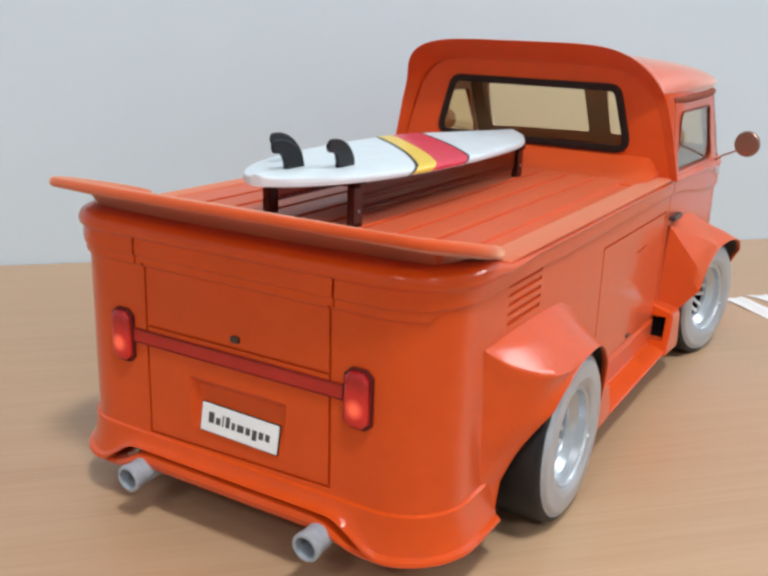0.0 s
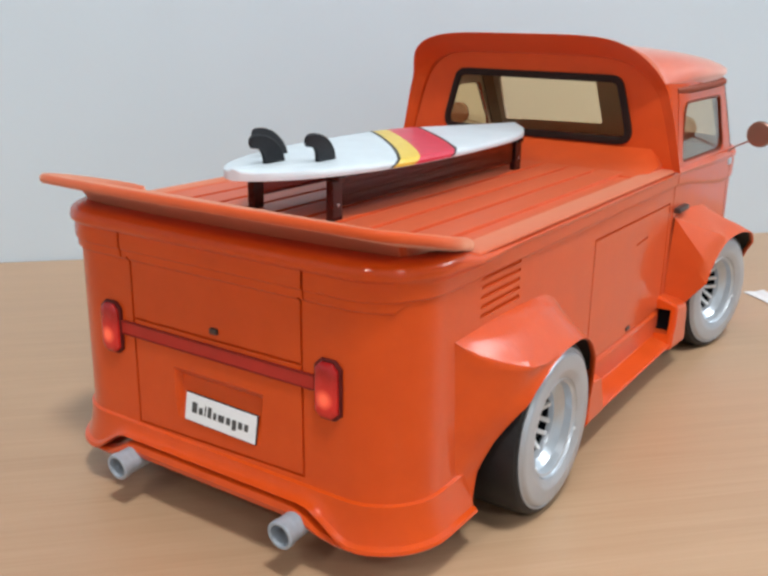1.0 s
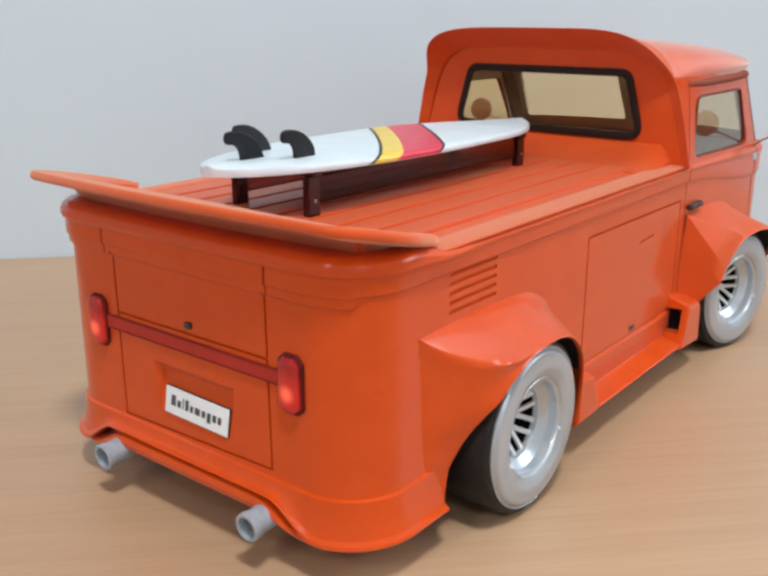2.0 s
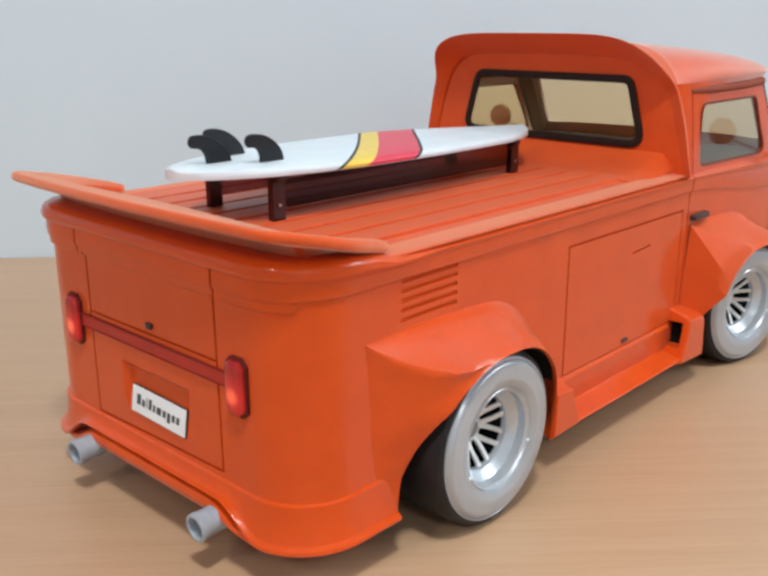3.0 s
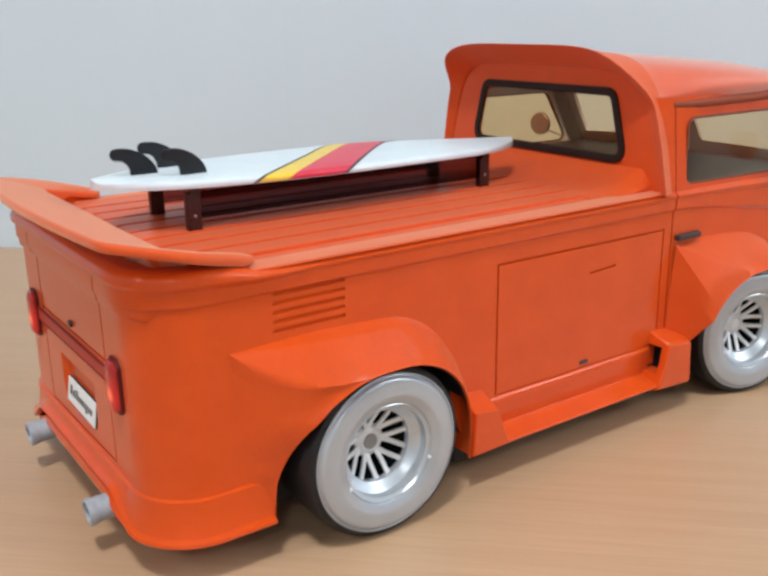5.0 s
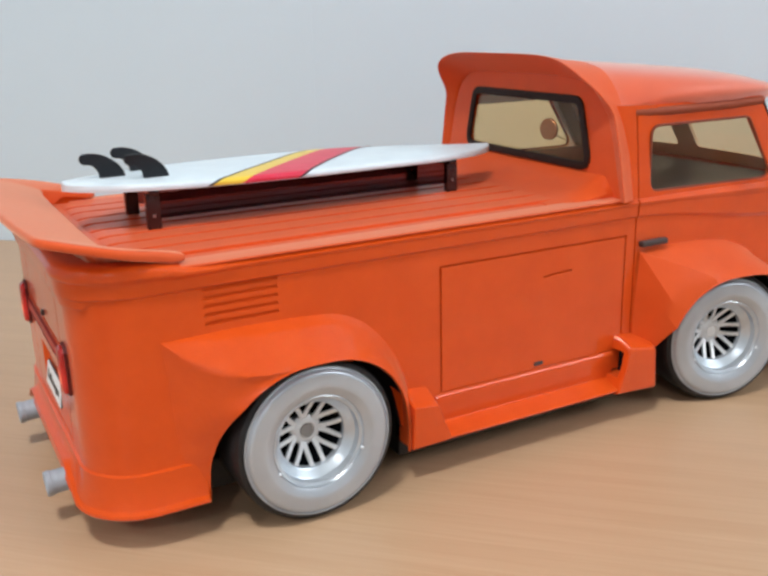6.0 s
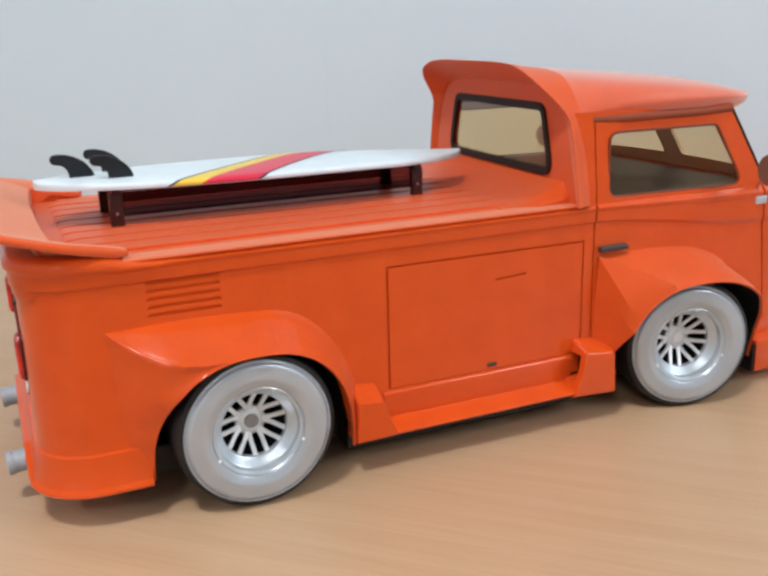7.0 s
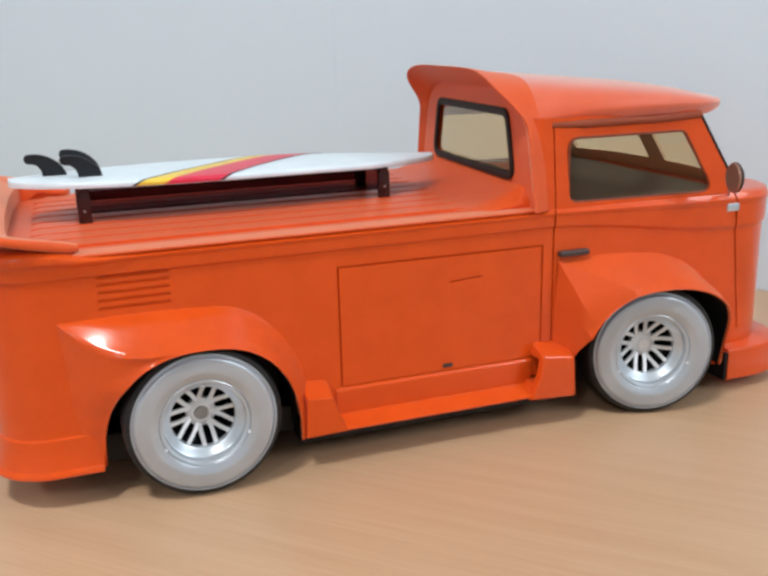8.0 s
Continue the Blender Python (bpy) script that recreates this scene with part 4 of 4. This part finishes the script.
# ---- wheels
def wheel(x, y, z, turn, side, start, cap):
    tyre = solid("wheel", *lathe([(-0.0380, 0.0220), (-0.0370, 0.0320), (-0.0345, 0.0352), (-0.0300, 0.0366), (-0.0180, 0.0368), (-0.0080, 0.0368), (-0.0035, 0.0366), (-0.0014, 0.0358), (-0.0006, 0.0345), (-0.0008, 0.0315),
                                  (-0.0012, 0.0290), (-0.0030, 0.0215), (-0.0300, 0.0195), (-0.0380, 0.0220)], 96), RUBBER, car, "black rubber tyre with a pale whitewall disc and silver mesh rim")
    tyre.matrix_local = pose(x, y, z, 0, 0, turn + (0 if side > 0 else 180))
    wall = solid("whitewall", *lathe([(-0.0026, 0.0322), (-0.0010, 0.0337), (-0.0001, 0.0336), (0.0000, 0.0332), (-0.0005, 0.0328), (-0.0004, 0.0324), (0.0006, 0.0319), (0.0013, 0.0312), (0.0014, 0.0300), (0.0017, 0.0270), (0.0018, 0.0254), (0.0016, 0.0244), (0.0010, 0.0230), (0.0004, 0.0214), (0.0000, 0.0211), (-0.0030, 0.0210), (-0.0040, 0.0216)], 96),
                 WHITEWALL, tyre, "pale grey whitewall disc", 50)
    for a in (-21, 208):
        bead = solid("rivet", *lathe([(0.0000, 0.0007), (0.0018, 0.0007), (0.0023, 0.0)], 12), PLATE, wall, "tiny bright rivet")
        bead.matrix_local = pose(-0.0011, 0.0213 * math.cos(radians(a)), 0.0213 * math.sin(radians(a)))
    rim = solid("rim", *lathe([(-0.0020, 0.0212), (0.0000, 0.0210), (0.0002, 0.0207), (-0.0006, 0.0202), (-0.0010, 0.0193), (-0.0042, 0.0189), (-0.0047, 0.0182), (-0.0070, 0.0161), (-0.0074, 0.0153), (-0.0086, 0.0150), (-0.0102, 0.0150), (-0.0120, 0.0190), (-0.0030, 0.0209)], 96),
                RIM, tyre, "stepped silver rim", 30)
    solid("rim_back", *lathe([(-0.0094, 0.0151), (-0.0100, 0.0150), (-0.0285, 0.0145), (-0.0290, 0.0)], 48), DEEP, rim, "dark hollow behind the spokes")
    for k in range(7):
        turn_k = Matrix.Rotation(radians(360 / 7 * k + start), 3, "X")
        for d in (-1, 1):
            ends = ((Vector((-0.0142, 0.0052, d * 0.0023)), 0.00130), (Vector((-0.0118, 0.0092, d * 0.0027)), 0.00105), (Vector((-0.0092, 0.0136, d * 0.0028)), 0.00105), (Vector((-0.0082, 0.0155, d * 0.0029)), 0.00125))
            rr = [[turn_k @ (c + Vector((dx, 0, w * e))) for e, dx in ((1.0, -0.0013), (1.0, -0.0003), (0.75, 0.0), (-0.75, 0.0), (-1.0, -0.0003), (-1.0, -0.0013))] for c, w in ends]
            solid("spoke", *loft(rr), SPOKE, rim)
    solid("hub_cap", *lathe([(-0.0180, 0.0070), (-0.0150, 0.0072), (-0.0145, 0.0068), (-0.0140, 0.0054), (-0.0134, 0.0047), (-0.0131, 0.0044), (-0.0130, 0.0037), (-0.0136, 0.0034), (-0.0138, 0.0)], 40), SPOKE, rim, "round hub plate")
    solid("hub_nut", *lathe([(-0.0137, 0.0033), (-0.0129, 0.0031), (-0.0127, 0.0)], 24), cap, rim, "round hub centre")


for side in (1, -1):
    wheel(side * 0.1026, REAR_WHEEL, 0.0344, 0, side, 23, HUB)
    wheel(side * 0.1048, FRONT_WHEEL, 0.0342, -13, side, 2, SPOKE)

# ---------------------------------------------------------------- the rack on the bed
rack = thing("board_rack", "dark maroon plastic rack standing on the pickup bed", "rack")
for sx in (1, -1):
    part("side_panel", block(sx * 0.0205 - 0.0006, sx * 0.0205 + 0.0006, 0.0490, 0.2110, 0.1215, 0.1332, 0.0003, 1), SMOKED, rack, "see-through smoked maroon panel")
    for y in (0.0500, 0.2100):
        top = 0.1330 if y < 0.1 else 0.1318
        foot = part("foot", block(sx * 0.0205 - 0.0018, sx * 0.0205 + 0.0018, y - 0.0032, y + 0.0032, 0.1168, top, 0.0005), RACK, rack)
        part("screw", block(sx * 0.0224 - 0.0004, sx * 0.0224 + 0.0004, y - 0.0006, y + 0.0006, 0.1226, 0.1238, 0.0002), METAL, foot, "tiny bright screw head")
for y, top in ((0.0505, 0.1352), (0.2095, 0.1342)):
    part("crossbar", block(-0.0240, 0.0240, y - 0.0024, y + 0.0024, top - 0.0026, top, 0.0006), RACK, rack)

# ---------------------------------------------------------------- the surfboard
board = thing("surfboard", "white toy surfboard with yellow and crimson stripes lying on the rack", "surfboard")
TAIL, TIP, THICK, UNDER = 0.0150, 0.2490, 0.0042, 0.1352


def board_half(y):
    t = (y - TAIL) / (TIP - TAIL)
    return 0.0345 * max(0.0, (1 - abs(2 * t ** 0.93 - 1) ** 2.35)) ** 0.62 if t < 0.5 else 0.0345 * max(0.0, 1 - ((t - 0.475) / 0.525) ** 2.3) ** 0.70


def board_point(y, q, lift=0.0):
    """A point of the board's upper skin; q runs from -1 (one rail's foot) to 1 (the other's)."""
    h = board_half(y)
    rocker = -0.0020 * smoothstep(0.150, TIP, y)
    a = abs(q)
    if a > 0.86:
        u = (a - 0.86) / 0.14
        x, z = h * (0.955 + 0.045 * math.sin(u * math.pi / 2) if u < 0.6 else 0.955 + 0.045 * 0.809 + 0.009 * (1 - (u - 0.6) / 0.4) - 0.009), THICK * (0.72 - 0.72 * u ** 1.2)
    else:
        x, z = h * 0.955 * a / 0.86, THICK * (1.0 - 0.28 * (a / 0.86) ** 3)
    return Vector((math.copysign(x + lift * (a > 0.9), q), y, UNDER + rocker + z + lift))


QS = [-1, -0.97, -0.94, -0.90, -0.86, -0.7, -0.45, -0.2, 0, 0.2, 0.45, 0.7, 0.86, 0.90, 0.94, 0.97, 1]
ys = [TAIL + (TIP - TAIL) * (0.5 - 0.5 * math.cos(math.pi * (0.02 + 0.96 * k / 50))) for k in range(51)]
rr = []
for y in ys:
    up = [board_point(y, q) for q in QS]
    rr.append(up + [Vector((up[-1].x * 0.6, y, up[-1].z - 0.0002)), Vector((-up[-1].x * 0.6, y, up[-1].z - 0.0002))])
deck = solid("deck", *loft(rr), BOARD, board, "white board with a rounded nose", 50)


def stripe(name, a, b, mat, label, lift=0.00012):
    """A band across the board, slanting towards the nose on its far side; a and b are its ends on the near rail."""
    cols = []
    for k in range(61):
        q = 0.995 - 1.99 * k / 60
        col = []
        for j in range(5):
            y0 = a + (b - a) * j / 4
            x = q * 0.0345
            y = y0 + (1.19 - 2.4 * (y0 - 0.0724)) * (0.0345 - x) + 0.002 * math.sin(math.pi * (1 - q) / 2)
            col.append(board_point(y, q, lift))
        cols.append(col)
    verts, faces = loft(cols, (False, False), closed=False)
    return solid(name, verts, faces, mat, deck, label, 60)


stripe("stripe", 0.0750, 0.0886, YELLOW, "yellow stripe")
stripe("stripe", 0.0886, 0.1164, CRIMSON, "crimson stripe")
for y in (0.0730, 0.1162):
    stripe("pinstripe", y, y + 0.0021, INK, "thin black line", 0.00018)


def fin(x, y, lean):
    """A swept fin standing on the deck."""
    poly = []
    for k in range(11):                     # convex leading edge
        t = k / 10
        poly.append((-0.0165 * t ** 1.3, 0.0118 * math.sin(t * math.pi / 2) ** 0.75))
    for k in range(1, 8):                   # blunt tip
        a = radians(90 + 180 * k / 8)
        poly.append((-0.0175 + 0.0026 * math.cos(a), 0.0092 + 0.0026 * math.sin(a)))
    for k in range(9):                      # hollow trailing edge
        t = k / 8
        poly.append((-0.0168 + 0.0050 * math.sin(t * math.pi / 2), 0.0066 - 0.0066 * (1 - math.cos(t * math.pi / 2))))
    n = len(poly)
    cx, cz = sum(p[0] for p in poly) / n, sum(p[1] for p in poly) / n
    rr = [[(d, cx + (p[0] - cx) * e, cz + (p[1] - cz) * (1 - (1 - e) * (p[1] > 0.001))) for p in poly] for d, e in ((-0.0009, 0.90), (-0.0004, 1), (0.0004, 1), (0.0009, 0.90))]
    ob = solid("fin", *loft(rr), FIN, board, "black curved fin", 40)
    ob.matrix_local = pose(x, y, UNDER + THICK - 0.0003, 0, lean, 0)


fin(0.0005, 0.0440, 0)
fin(0.0125, 0.0610, 6)
fin(-0.0125, 0.0610, -6)

# ---------------------------------------------------------------- on the table
def paper(corners, bow):
    """A sheet lying on the desk, its far edge lifting a little."""
    ob = thing("paper", "white sheet of paper lying on the desk", "paper", "papers")
    a, b, c, d = [Vector((x, y, 0)) for x, y in corners]
    rows = []
    for i in range(13):
        u = i / 12
        rows.append([a.lerp(b, u).lerp(d.lerp(c, u), j / 8) + Vector((0, 0, TOP + 0.0004 + bow * (j / 8) ** 2 * (0.4 + 0.6 * u) + 0.0004 * math.sin(5 * u + j))) for j in range(9)])
    low = [[p - Vector((0, 0, 0.0002)) for p in row] for row in rows]
    solid("sheet", *loft([r + list(reversed(l)) for r, l in zip(rows, low)]), PAPER, ob)


paper([(0.0940, 0.4690), (0.1420, 0.4262), (0.1500, 0.4440), (0.1050, 0.4830)], 0.0004)
paper([(0.1075, 0.4905), (0.1480, 0.4690), (0.1500, 0.4880), (0.1200, 0.5000)], 0.0012)


# ---------------------------------------------------------------- shading: broad faces stay flat, narrow bevels take the turn
def weigh(me, degrees):
    n = len(me.polygons)
    normals = np.empty(n * 3)
    me.polygons.foreach_get("normal", normals)
    normals = normals.reshape(n, 3)
    areas = np.empty(n)
    me.polygons.foreach_get("area", areas)
    users = [[] for v in me.vertices]
    for p in me.polygons:
        for v in p.vertices:
            users[v].append(p.index)
    limit = math.cos(radians(degrees))
    out = []
    for p in me.polygons:
        me_n = normals[p.index]
        for v in p.vertices:
            near = [i for i in users[v] if normals[i] @ me_n > limit]
            out.append(tuple((normals[near] * areas[near][:, None]).sum(axis=0)) if near else tuple(me_n))
    me.normals_split_custom_set(out)


for ob in list(scene.objects):
    if ob.type == "MESH" and SOFT.get(ob.data.name, 35) and ob.data.users == 1 and not ob.name.startswith(("wall", "floor", "ceiling")):
        weigh(ob.data, SOFT.get(ob.data.name, 35))
